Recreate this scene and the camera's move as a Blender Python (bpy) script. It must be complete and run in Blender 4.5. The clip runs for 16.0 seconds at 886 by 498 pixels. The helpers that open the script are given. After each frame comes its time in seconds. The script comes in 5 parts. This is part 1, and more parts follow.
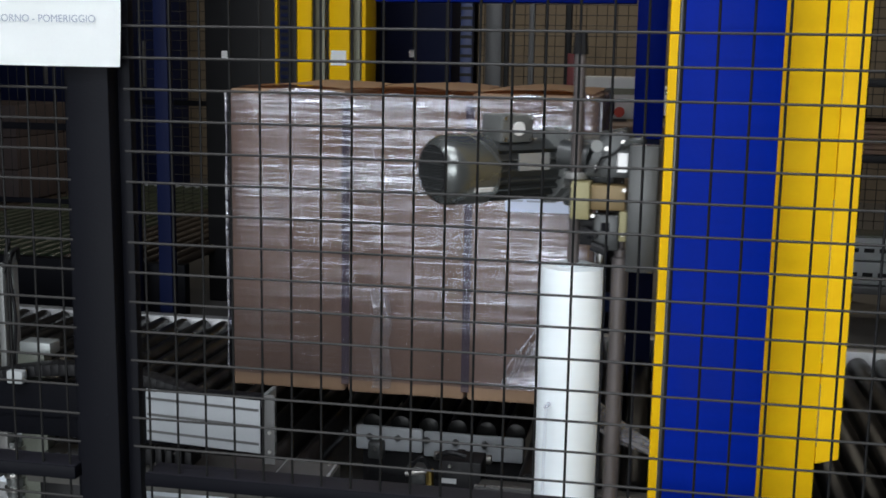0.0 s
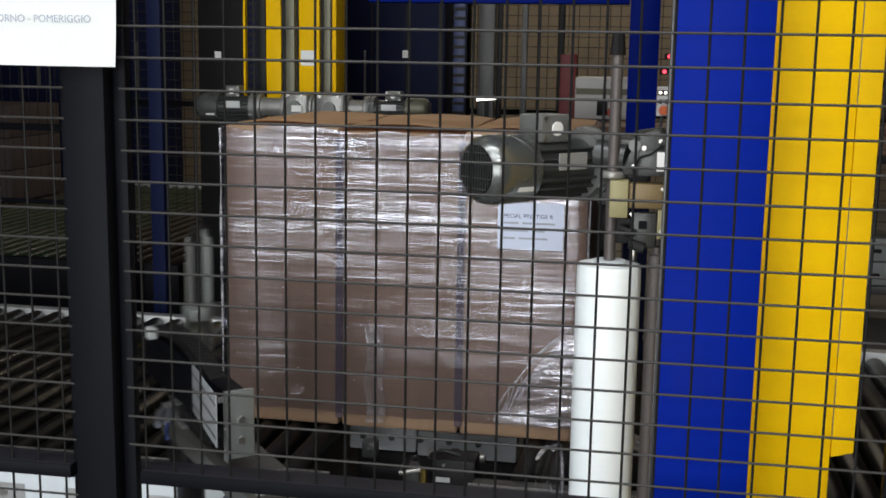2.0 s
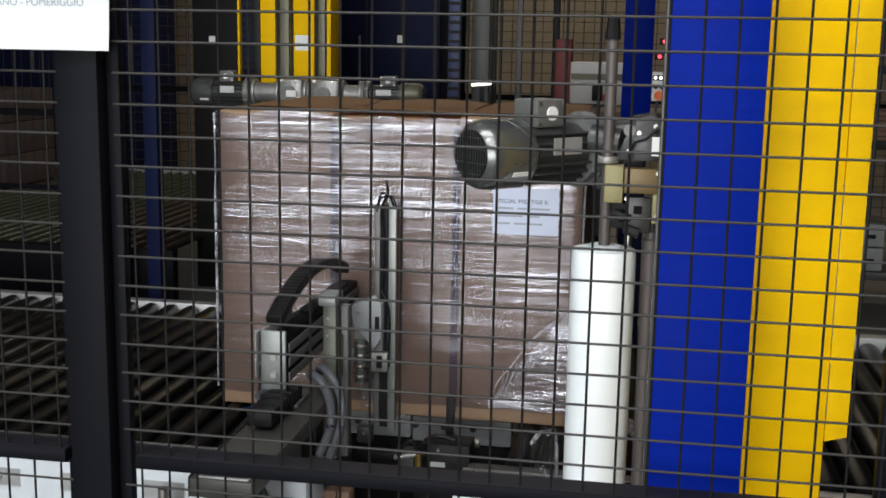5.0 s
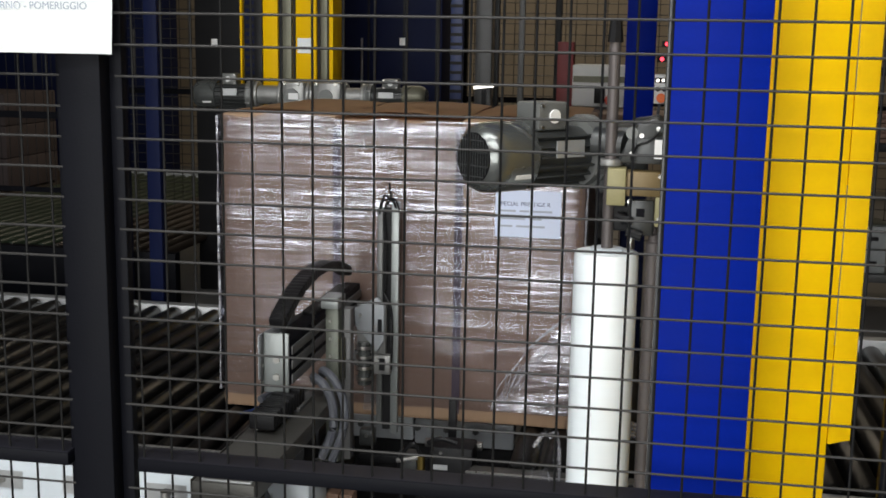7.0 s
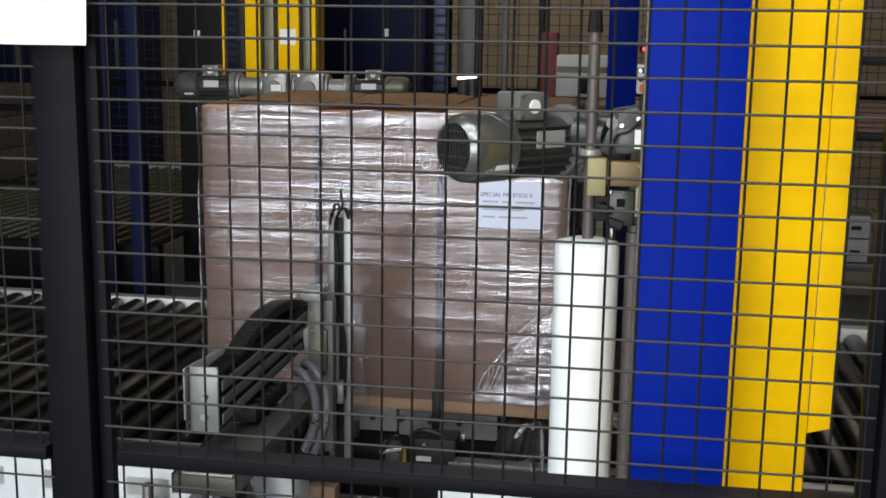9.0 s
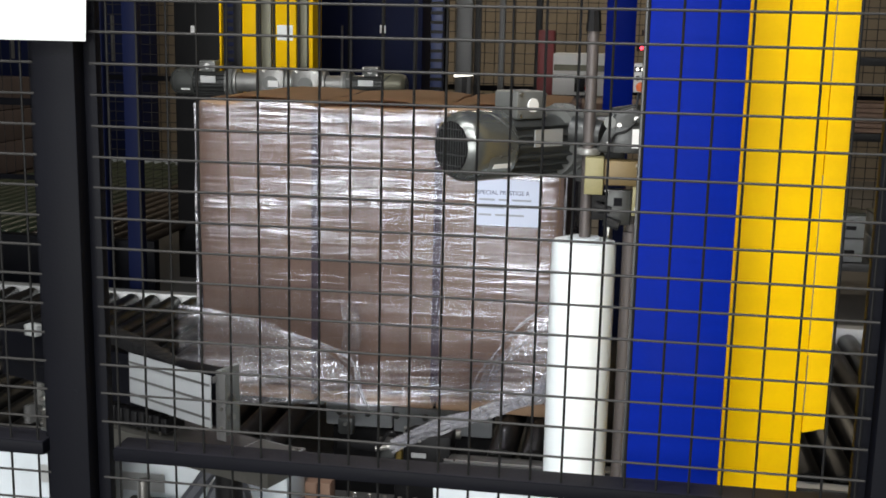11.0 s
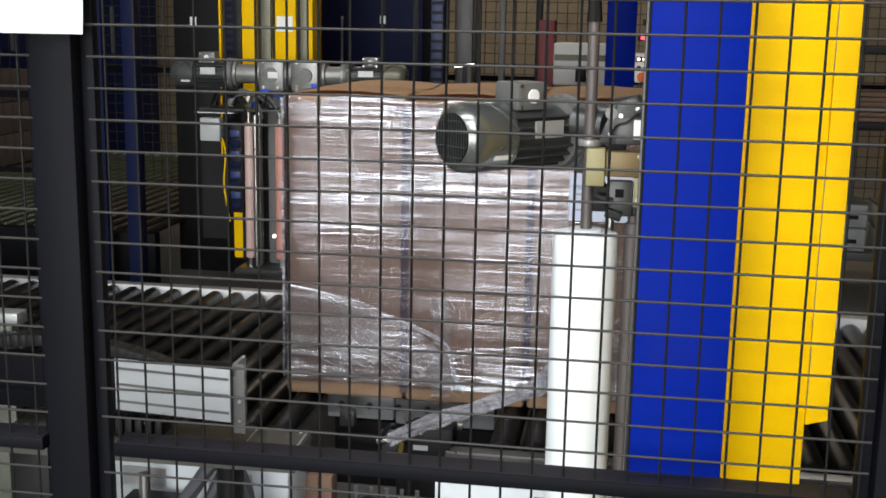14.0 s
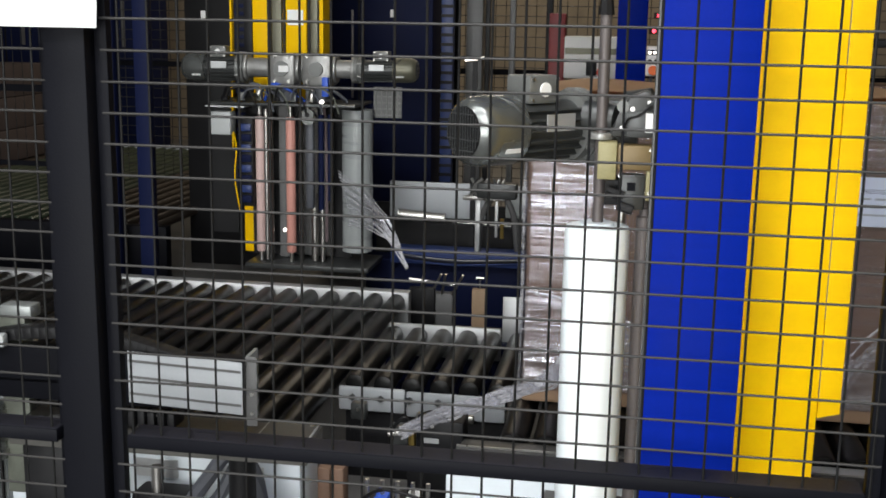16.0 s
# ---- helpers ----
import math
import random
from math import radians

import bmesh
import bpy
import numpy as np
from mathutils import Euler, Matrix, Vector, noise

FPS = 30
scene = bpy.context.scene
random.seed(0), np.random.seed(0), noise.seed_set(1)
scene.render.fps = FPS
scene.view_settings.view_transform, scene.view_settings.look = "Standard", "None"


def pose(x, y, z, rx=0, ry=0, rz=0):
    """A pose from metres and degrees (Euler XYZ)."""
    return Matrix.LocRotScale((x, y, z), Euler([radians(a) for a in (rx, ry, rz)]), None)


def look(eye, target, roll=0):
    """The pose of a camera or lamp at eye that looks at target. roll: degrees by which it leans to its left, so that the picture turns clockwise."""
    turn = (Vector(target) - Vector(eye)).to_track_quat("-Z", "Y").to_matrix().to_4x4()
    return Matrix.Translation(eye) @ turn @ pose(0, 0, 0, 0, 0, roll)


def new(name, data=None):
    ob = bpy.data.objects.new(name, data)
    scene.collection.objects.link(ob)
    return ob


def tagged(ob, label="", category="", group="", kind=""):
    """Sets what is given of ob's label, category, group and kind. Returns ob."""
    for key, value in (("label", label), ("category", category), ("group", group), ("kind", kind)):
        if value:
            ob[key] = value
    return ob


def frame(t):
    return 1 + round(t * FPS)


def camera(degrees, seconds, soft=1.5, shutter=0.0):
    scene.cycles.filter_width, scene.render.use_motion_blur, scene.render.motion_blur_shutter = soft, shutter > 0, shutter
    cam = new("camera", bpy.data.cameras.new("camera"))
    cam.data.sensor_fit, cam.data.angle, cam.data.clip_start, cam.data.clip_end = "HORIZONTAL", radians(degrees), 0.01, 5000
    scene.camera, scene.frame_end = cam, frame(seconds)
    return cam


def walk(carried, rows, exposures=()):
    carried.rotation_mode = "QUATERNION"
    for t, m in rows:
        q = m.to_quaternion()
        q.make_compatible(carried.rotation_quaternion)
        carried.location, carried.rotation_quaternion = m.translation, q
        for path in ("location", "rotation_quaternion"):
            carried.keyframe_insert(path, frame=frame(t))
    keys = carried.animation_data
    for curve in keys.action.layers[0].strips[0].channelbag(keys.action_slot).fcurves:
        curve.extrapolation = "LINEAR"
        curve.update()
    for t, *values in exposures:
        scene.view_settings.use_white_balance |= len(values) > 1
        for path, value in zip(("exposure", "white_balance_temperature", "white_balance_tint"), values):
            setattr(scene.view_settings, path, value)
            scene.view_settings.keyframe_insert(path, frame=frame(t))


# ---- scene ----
cam = camera(42.64, 16.0, soft=1.7, shutter=0.6)
walk(cam, [
    (0.0, look((0.4657, -1.7168, 1.5908), (-0.2501, 2.1612, 0.9206), 0.973)),
    (0.5, look((0.4664, -1.7210, 1.5908), (-0.2433, 2.1565, 0.9114), 0.693)),
    (1.0, look((0.4574, -1.7121, 1.5903), (-0.2236, 2.1707, 0.9120), 1.160)),
    (1.5, look((0.4740, -1.7360, 1.5899), (-0.2195, 2.1460, 0.9193), 0.737)),
    (2.0, look((0.4672, -1.7295, 1.5896), (-0.2255, 2.1532, 0.9224), 0.975)),
    (2.5, look((0.4666, -1.7283, 1.5898), (-0.2296, 2.1491, 0.8953), 0.982)),
    (3.0, look((0.4664, -1.7248, 1.5893), (-0.2259, 2.1507, 0.8812), 0.979)),
    (3.5, look((0.4656, -1.7248, 1.5905), (-0.2275, 2.1483, 0.8698), 1.051)),
    (4.0, look((0.4658, -1.7255, 1.5888), (-0.2185, 2.1486, 0.8659), 1.072)),
    (6.5, look((0.4701, -1.7301, 1.5875), (-0.1988, 2.1501, 0.8826), 1.008)),
    (7.0, look((0.4665, -1.7280, 1.5887), (-0.2143, 2.1495, 0.8804), 0.989)),
    (7.5, look((0.4703, -1.7278, 1.5903), (-0.2207, 2.1446, 0.8641), 0.808)),
    (8.0, look((0.4741, -1.7235, 1.5890), (-0.1920, 2.1539, 0.8665), 0.903)),
    (8.5, look((0.4777, -1.7161, 1.5883), (-0.1708, 2.1602, 0.8440), 0.774)),
    (9.0, look((0.4785, -1.7196, 1.5873), (-0.1549, 2.1605, 0.8498), 0.808)),
    (11.5, look((0.4700, -1.7248, 1.5920), (-0.1492, 2.1536, 0.8341), 1.343)),
    (12.0, look((0.4657, -1.7244, 1.5931), (-0.1624, 2.1491, 0.8177), 1.451)),
    (12.5, look((0.4672, -1.7213, 1.5922), (-0.1461, 2.1536, 0.8114), 1.405)),
    (13.0, look((0.4664, -1.7129, 1.5938), (-0.1578, 2.1573, 0.7990), 1.487)),
    (13.5, look((0.4711, -1.7153, 1.5915), (-0.1371, 2.1570, 0.7941), 1.125)),
    (14.0, look((0.4730, -1.7121, 1.5925), (-0.1445, 2.1617, 0.8102), 1.008)),
    (14.5, look((0.4724, -1.7155, 1.5934), (-0.1487, 2.1579, 0.8123), 0.909)),
    (15.0, look((0.4690, -1.7185, 1.5931), (-0.1680, 2.1486, 0.7927), 1.073)),
    (15.5, look((0.4678, -1.7200, 1.5917), (-0.1643, 2.1499, 0.8016), 1.126)),
    (16.0, look((0.4692, -1.7162, 1.5918), (-0.1804, 2.1480, 0.7878), 0.944)),
], exposures=[(0.0, -0.26, 6000, 10), (0.5, -0.16, 6150, 10), (1.5, -0.07, 6350, 10), (3.5, 0.02, 6350, 10), (7.0, 0.04, 6450, 10), (9.0, 0.18, 6400, 10), (11.5, 0.31, 6450, 10), (13.0, 0.37, 6450, 10), (16.0, 0.45, 6400, 10)])

# ---- light ----
world = bpy.data.worlds.new("hall_ambient")
scene.world = world
world.use_nodes = True
world.node_tree.nodes["Background"].inputs[0].default_value = (0.75, 0.85, 1.0, 1)
world.node_tree.nodes["Background"].inputs[1].default_value = 0.018


def area_lamp(name, eye, target, sx, sy, watts, colour=(1.0, 0.97, 0.92)):
    d = bpy.data.lights.new(name, "AREA")
    d.shape, d.size, d.size_y, d.energy, d.color = "RECTANGLE", sx, sy, watts, colour
    o = new(name, d)
    o.matrix_world = look(eye, target)
    return o


# an added, unseen broad light behind the camera, and the tube lights of the hall
area_lamp("camera_side_light", (-0.9, -6.6, 1.55), (-0.3, 1.8, 1.25), 5.2, 2.7, 400, (0.96, 0.965, 0.94))
for i, (x, y, z, w) in enumerate(((-0.3, -2.6, 4.4, 115), (-0.9, -0.7, 4.4, 70), (0.3, -4.6, 4.4, 150))):
    area_lamp("tube_light_front", (x, y, z), (x, y + 0.8, 0), 3.0, 0.3, w * 1.04, (0.975, 0.975, 0.965))
area_lamp("tube_light_middle", (-1.2, 3.0, 4.9), (-1.0, 3.2, 0), 0.2, 3.0, 9, (1.0, 0.95, 0.88))
area_lamp("tube_light_rear", (-0.5, 8.6, 4.9), (-0.5, 9.4, 0), 5.0, 0.3, 130, (1.0, 0.86, 0.66))

# ---- materials ----


def material(name, colour, rough=0.5, metal=0.0, vary=0.12, scale=9.0, bump=0.04, grain=120.0, stretch=(1, 1, 1), per_piece=0.0, spec=0.5, dirt=0.0):
    m = bpy.data.materials.new(name)
    m.use_nodes = True
    nt = m.node_tree
    N, K = nt.nodes, nt.links
    b = N["Principled BSDF"]
    tc = N.new("ShaderNodeTexCoord")
    mp = N.new("ShaderNodeMapping")
    mp.inputs["Scale"].default_value = stretch
    K.new(tc.outputs["Object"], mp.inputs["Vector"])
    n1 = N.new("ShaderNodeTexNoise")
    n1.inputs["Scale"].default_value, n1.inputs["Detail"].default_value = scale, 5
    n2 = N.new("ShaderNodeTexNoise")
    n2.inputs["Scale"].default_value, n2.inputs["Detail"].default_value = grain, 3
    for n in (n1, n2):
        K.new(mp.outputs[0], n.inputs["Vector"])
    mix = N.new("ShaderNodeMix")
    mix.data_type = "RGBA"
    dark = tuple(c * (1 - 2.2 * vary) for c in colour)
    light = tuple(min(1, c * (1 + 1.6 * vary)) for c in colour)
    mix.inputs[6].default_value, mix.inputs[7].default_value = (*dark, 1), (*light, 1)
    add = N.new("ShaderNodeMath")
    add.operation = "MULTIPLY_ADD"
    K.new(n2.outputs[0], add.inputs[0])
    add.inputs[1].default_value = 0.35
    K.new(n1.outputs[0], add.inputs[2])
    sub = N.new("ShaderNodeMath")
    sub.operation = "SUBTRACT"
    sub.inputs[1].default_value = 0.17
    K.new(add.outputs[0], sub.inputs[0])
    last = sub
    if per_piece:
        oi = N.new("ShaderNodeObjectInfo")
        ma = N.new("ShaderNodeMath")
        ma.operation = "MULTIPLY_ADD"
        K.new(oi.outputs["Random"], ma.inputs[0])
        ma.inputs[1].default_value = per_piece
        K.new(sub.outputs[0], ma.inputs[2])
        last = ma
    K.new(last.outputs[0], mix.inputs[0])
    colour_out = mix.outputs[2]
    if dirt:
        n3 = N.new("ShaderNodeTexNoise")
        n3.inputs["Scale"].default_value, n3.inputs["Detail"].default_value = 3.3, 7
        K.new(mp.outputs[0], n3.inputs["Vector"])
        rp = N.new("ShaderNodeValToRGB")
        rp.color_ramp.elements[0].position, rp.color_ramp.elements[1].position = 0.55, 0.75
        rp.color_ramp.elements[1].color = (dirt, dirt, dirt, 1)
        K.new(n3.outputs[0], rp.inputs[0])
        mx = N.new("ShaderNodeMix")
        mx.data_type = "RGBA"
        K.new(rp.outputs[0], mx.inputs[0])
        K.new(colour_out, mx.inputs[6])
        mx.inputs[7].default_value = (*(c * 0.35 + 0.02 for c in colour), 1)
        colour_out = mx.outputs[2]
    K.new(colour_out, b.inputs["Base Color"])
    ro = N.new("ShaderNodeMapRange")
    ro.inputs[3].default_value, ro.inputs[4].default_value = max(0.03, rough - 0.1), min(1, rough + 0.12)
    K.new(n1.outputs[0], ro.inputs[0])
    K.new(ro.outputs[0], b.inputs["Roughness"])
    b.inputs["Metallic"].default_value = metal
    b.inputs["Specular IOR Level"].default_value = spec
    if bump:
        bp = N.new("ShaderNodeBump")
        bp.inputs["Strength"].default_value, bp.inputs["Distance"].default_value = bump, 0.01
        K.new(n2.outputs[0], bp.inputs["Height"])
        K.new(bp.outputs[0], b.inputs["Normal"])
    return m


M = {}
M["black_steel"] = material("black_powder_coat", (0.0035, 0.0038, 0.006), 0.55, 0, 0.15, 6, 0.06, 260, spec=0.09)
# greyer than black_steel; on the fence rail it paints the top's sheen
M["rail"] = material("dark_grey_steel", (0.015, 0.015, 0.02), 0.5, 0, 0.25, 8, 0.05, 200, spec=0.08)
M["mast_olive"] = material("dull_olive_plate", (0.085, 0.082, 0.055), 0.45, 0.35, 0.25, 10, 0.03, 220)
M["mast_pale"] = material("pale_olive_plate", (0.13, 0.14, 0.115), 0.42, 0.3, 0.25, 14, 0.04, 200, dirt=0.5)
# upright wires miss the overhead light: their shade is a darker colour
M["wire_shaded"] = material("shaded_black_wire", (0.008, 0.008, 0.008), 0.5, 0.0, 0.15, 20, 0.03, 300, spec=0.15)
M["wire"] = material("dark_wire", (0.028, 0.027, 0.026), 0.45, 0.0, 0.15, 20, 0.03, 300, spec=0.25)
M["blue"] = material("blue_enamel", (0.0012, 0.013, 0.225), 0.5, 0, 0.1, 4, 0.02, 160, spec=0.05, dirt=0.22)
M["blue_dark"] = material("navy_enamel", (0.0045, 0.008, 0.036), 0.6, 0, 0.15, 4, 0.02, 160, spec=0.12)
M["yellow"] = material("yellow_enamel", (0.90, 0.54, 0.0), 0.5, 0, 0.05, 3, 0.02, 160, spec=0.08, dirt=0.2)
M["steel"] = material("bare_steel", (0.48, 0.47, 0.45), 0.3, 1.0, 0.15, 12, 0.04, 200)
M["roller"] = material("worn_roller_steel", (0.029, 0.029, 0.029), 0.33, 0.9, 0.25, 7, 0.05, 150, per_piece=0.25)
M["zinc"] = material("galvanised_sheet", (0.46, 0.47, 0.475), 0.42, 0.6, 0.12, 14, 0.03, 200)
M["alu"] = material("aluminium_profile", (0.29, 0.31, 0.305), 0.38, 0.5, 0.07, 10, 0.02, 220)
M["grey_paint"] = material("grey_machine_paint", (0.10, 0.10, 0.10), 0.45, 0, 0.15, 7, 0.04, 200, dirt=0.3)
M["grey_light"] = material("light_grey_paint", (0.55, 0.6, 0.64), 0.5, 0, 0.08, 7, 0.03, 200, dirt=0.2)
M["motor"] = material("motor_grey_paint", (0.05, 0.053, 0.053), 0.34, 0.3, 0.15, 12, 0.05, 180)
M["motor_cowl"] = material("motor_cowl_silver", (0.17, 0.18, 0.175), 0.24, 0.7, 0.15, 12, 0.03, 180)
M["black"] = material("black_plastic", (0.007, 0.007, 0.008), 0.5, 0, 0.2, 12, 0.04, 220, spec=0.25)
M["olive"] = material("zinc_passivated_olive", (0.15, 0.146, 0.105), 0.45, 0.45, 0.15, 10, 0.03, 220)
M["white_film"] = material("white_film_roll", (0.86, 0.92, 0.95), 0.42, 0, 0.03, 5, 0.03, 30, (0.3, 0.3, 3))
M["white"] = material("white_plastic", (0.8, 0.8, 0.79), 0.45, 0, 0.04, 8, 0.02, 200)
M["paper"] = material("white_paper", (0.86, 0.88, 0.87), 0.7, 0, 0.02, 6, 0.02, 200)
M["label"] = material("printed_label_paper", (0.62, 0.68, 0.84), 0.5, 0, 0.03, 6, 0.02, 200)
M["ink"] = material("grey_ink", (0.36, 0.39, 0.46), 0.7, 0, 0.05, 6, 0.0, 200)
M["ink_dark"] = material("dark_ink", (0.05, 0.06, 0.16), 0.7, 0, 0.05, 6, 0.0, 200)
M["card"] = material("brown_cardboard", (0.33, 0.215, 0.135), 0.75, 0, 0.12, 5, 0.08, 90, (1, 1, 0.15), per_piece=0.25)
# same cardboard, lightened to carry the overhead light on the flaps
M["card_top_lit"] = material("lit_brown_cardboard", (0.47, 0.28, 0.145), 0.75, 0, 0.12, 5, 0.08, 90, (1, 0.2, 1), per_piece=0.2)
M["wood"] = material("light_wood_block", (0.2, 0.12, 0.08), 0.65, 0, 0.12, 8, 0.06, 90, (4, 4, 0.5))
M["pink"] = material("pink_rubber_sleeve", (0.6, 0.28, 0.23), 0.5, 0, 0.08, 14, 0.03, 160)
M["pink_pale"] = material("worn_pale_pink_sleeve", (0.6, 0.43, 0.4), 0.45, 0, 0.12, 14, 0.03, 160)
M["floor"] = material("worn_concrete", (0.13, 0.125, 0.12), 0.5, 0, 0.2, 2.2, 0.05, 60, dirt=0.5)
M["wall"] = material("dusty_hall_wall", (0.2, 0.165, 0.12), 0.8, 0, 0.18, 1.2, 0.05, 40, dirt=0.4)
M["ceiling"] = material("hall_ceiling", (0.16, 0.16, 0.16), 0.8, 0, 0.15, 1.5, 0.03, 40)
M["red"] = material("red_plastic", (0.62, 0.05, 0.02), 0.4, 0, 0.08, 10, 0.02, 200)
M["dark_red"] = material("dark_red_paint", (0.2, 0.018, 0.02), 0.5, 0, 0.12, 6, 0.03, 200)
M["orange"] = material("orange_plastic", (0.85, 0.16, 0.02), 0.4, 0, 0.06, 10, 0.02, 200)
M["hose"] = material("grey_hose", (0.075, 0.08, 0.095), 0.5, 0, 0.1, 20, 0.05, 200)
M["air_hose"] = material("dull_blue_tube", (0.012, 0.03, 0.13), 0.45, 0, 0.1, 20, 0.03, 200)
M["blue_plastic"] = material("bright_blue_plastic", (0.02, 0.09, 0.55), 0.4, 0, 0.08, 20, 0.03, 200)
M["green"] = material("green_plastic", (0.1, 0.4, 0.1), 0.4, 0, 0.1, 20, 0.03, 200)
M["motor_box"] = material("grey_cast_box", (0.14, 0.145, 0.14), 0.4, 0.2, 0.12, 10, 0.04, 200)
M["cover"] = material("pale_cover_sheet", (0.38, 0.4, 0.42), 0.45, 0.1, 0.07, 9, 0.02, 200, dirt=0.25)
M["pale_yellow"] = material("pale_yellow_plastic", (0.27, 0.245, 0.12), 0.5, 0, 0.18, 10, 0.03, 200)
M["ochre"] = material("ochre_bronze_block", (0.17, 0.12, 0.05), 0.45, 0.2, 0.15, 10, 0.03, 200)
M["strap"] = material("dark_strap", (0.13, 0.1, 0.105), 0.8, 0, 0.1, 10, 0.02, 200, spec=0.1)
M["cast_alu"] = material("cast_aluminium", (0.3, 0.3, 0.29), 0.36, 0.5, 0.2, 16, 0.08, 140, dirt=0.35)
M["dull_steel"] = material("dull_brown_steel", (0.105, 0.092, 0.09), 0.5, 0.3, 0.12, 10, 0.03, 200)
M["clear_roll"] = material("greyish_film_roll", (0.3, 0.32, 0.32), 0.28, 0, 0.08, 6, 0.03, 40, (0.4, 0.4, 3))
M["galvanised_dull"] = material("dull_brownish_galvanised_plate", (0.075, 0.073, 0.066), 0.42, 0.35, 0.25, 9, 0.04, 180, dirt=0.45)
# the gloom of the far aisle is put into these very dark colours
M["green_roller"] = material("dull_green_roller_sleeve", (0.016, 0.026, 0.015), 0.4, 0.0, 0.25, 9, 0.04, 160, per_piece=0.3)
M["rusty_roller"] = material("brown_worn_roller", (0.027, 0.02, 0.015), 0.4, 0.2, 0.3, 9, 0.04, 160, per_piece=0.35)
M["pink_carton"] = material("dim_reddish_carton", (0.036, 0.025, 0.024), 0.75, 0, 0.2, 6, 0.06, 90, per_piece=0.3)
M["wood_pale"] = material("pale_pine_wood", (0.36, 0.245, 0.15), 0.65, 0, 0.14, 8, 0.06, 90, (4, 4, 0.5))
M["crate"] = material("grey_white_crate_plastic", (0.4, 0.42, 0.42), 0.5, 0, 0.1, 8, 0.03, 160, dirt=0.4)
M["brass"] = material("brass", (0.7, 0.5, 0.15), 0.3, 1, 0.1, 20, 0.02, 200)


def film_material(name, cover, streak, rough=0.13, fold=1.0, gloss=0.92, tint=(0.6, 0.65, 0.77, 1), smooth_foot=False):
    """Clear film: see-through where it lies flat, glossy and milky along its folds."""
    m = bpy.data.materials.new(name)
    m.use_nodes = True
    nt = m.node_tree
    N, K = nt.nodes, nt.links
    b = N["Principled BSDF"]
    tc = N.new("ShaderNodeTexCoord")

    def tex(scale, detail, stretch, off=0.0, dist=0.0):
        mp = N.new("ShaderNodeMapping")
        mp.inputs["Scale"].default_value = stretch
        mp.inputs["Location"].default_value = (off, off, off)
        mp.inputs["Rotation"].default_value = (0, radians(8.0 if off > 6 else -5.0 if off < 1 else -1.5), 0)
        K.new(tc.outputs["Object"], mp.inputs["Vector"])
        n = N.new("ShaderNodeTexNoise")
        n.inputs["Scale"].default_value, n.inputs["Detail"].default_value, n.inputs["Distortion"].default_value = scale, detail, dist
        K.new(mp.outputs[0], n.inputs["Vector"])
        return n

    fine = tex(1.0, 2, streak, 0.0, 0.0)
    fold_n = tex(1.0, 3, (streak[0] * 0.6, streak[1] * 0.6, streak[2] * 0.5), 7.3, 0.1)
    big = tex(2.2, 2, (1, 1, 2.2), 3.1)
    normal = None
    for n, st, dist in ((big, 0.5, 0.05), (fold_n, 0.75 * fold, 0.018), (fine, fold, 0.011)):
        bp = N.new("ShaderNodeBump")
        bp.inputs["Strength"].default_value, bp.inputs["Distance"].default_value = min(1.0, st), dist
        K.new(n.outputs[0], bp.inputs["Height"])
        if normal is not None:
            K.new(normal.outputs[0], bp.inputs["Normal"])
        normal = bp
    b.inputs["Base Color"].default_value = (0.85, 0.85, 0.88, 1)
    b.inputs["Roughness"].default_value = 0.3
    K.new(normal.outputs[0], b.inputs["Normal"])
    gl = N.new("ShaderNodeBsdfGlossy")
    gl.inputs["Roughness"].default_value = rough
    gl.inputs["Color"].default_value = (0.9, 0.91, 1.0, 1)
    K.new(normal.outputs[0], gl.inputs["Normal"])
    tr = N.new("ShaderNodeBsdfTransparent")
    tr.inputs[0].default_value = tint
    rp = N.new("ShaderNodeMapRange")
    rp.inputs[1].default_value, rp.inputs[2].default_value = 0.4, 0.7
    rp.inputs[3].default_value, rp.inputs[4].default_value = cover
    K.new(fold_n.outputs[0], rp.inputs[0])
    # wider bands where the film lies smooth
    band = tex(1.0, 3, (1.7, 1.7, 6.0), 5.7, 0.4)
    br = N.new("ShaderNodeMapRange")
    br.inputs[1].default_value, br.inputs[2].default_value, br.inputs[3].default_value, br.inputs[4].default_value = 0.38, 0.6, 0.45, 1.15
    K.new(band.outputs[0], br.inputs[0])
    if smooth_foot:
        # the lowest turns of film lie smooth and tight
        sz = N.new("ShaderNodeSeparateXYZ")
        K.new(tc.outputs["Object"], sz.inputs[0])
        wob = N.new("ShaderNodeMath")
        wob.operation = "MULTIPLY_ADD"
        K.new(big.outputs[0], wob.inputs[0])
        wob.inputs[1].default_value = 0.5
        K.new(sz.outputs["Z"], wob.inputs[2])
        ft = N.new("ShaderNodeMapRange")
        ft.inputs[1].default_value, ft.inputs[2].default_value, ft.inputs[3].default_value, ft.inputs[4].default_value = 0.58, 1.02, 0.38, 1.12
        K.new(wob.outputs[0], ft.inputs[0])
        fm = N.new("ShaderNodeMath")
        fm.operation = "MULTIPLY"
        K.new(br.outputs[0], fm.inputs[0])
        K.new(ft.outputs[0], fm.inputs[1])
        br = fm
    mu = N.new("ShaderNodeMath")
    mu.operation = "MULTIPLY"
    K.new(rp.outputs[0], mu.inputs[0])
    K.new(br.outputs[0], mu.inputs[1])
    rp = mu
    for node in [x for x in N if x.bl_idname == "ShaderNodeBump"]:
        ml = N.new("ShaderNodeMath")
        ml.operation = "MULTIPLY"
        ml.inputs[1].default_value = node.inputs["Strength"].default_value
        K.new(br.outputs[0], ml.inputs[0])
        K.new(ml.outputs[0], node.inputs["Strength"])
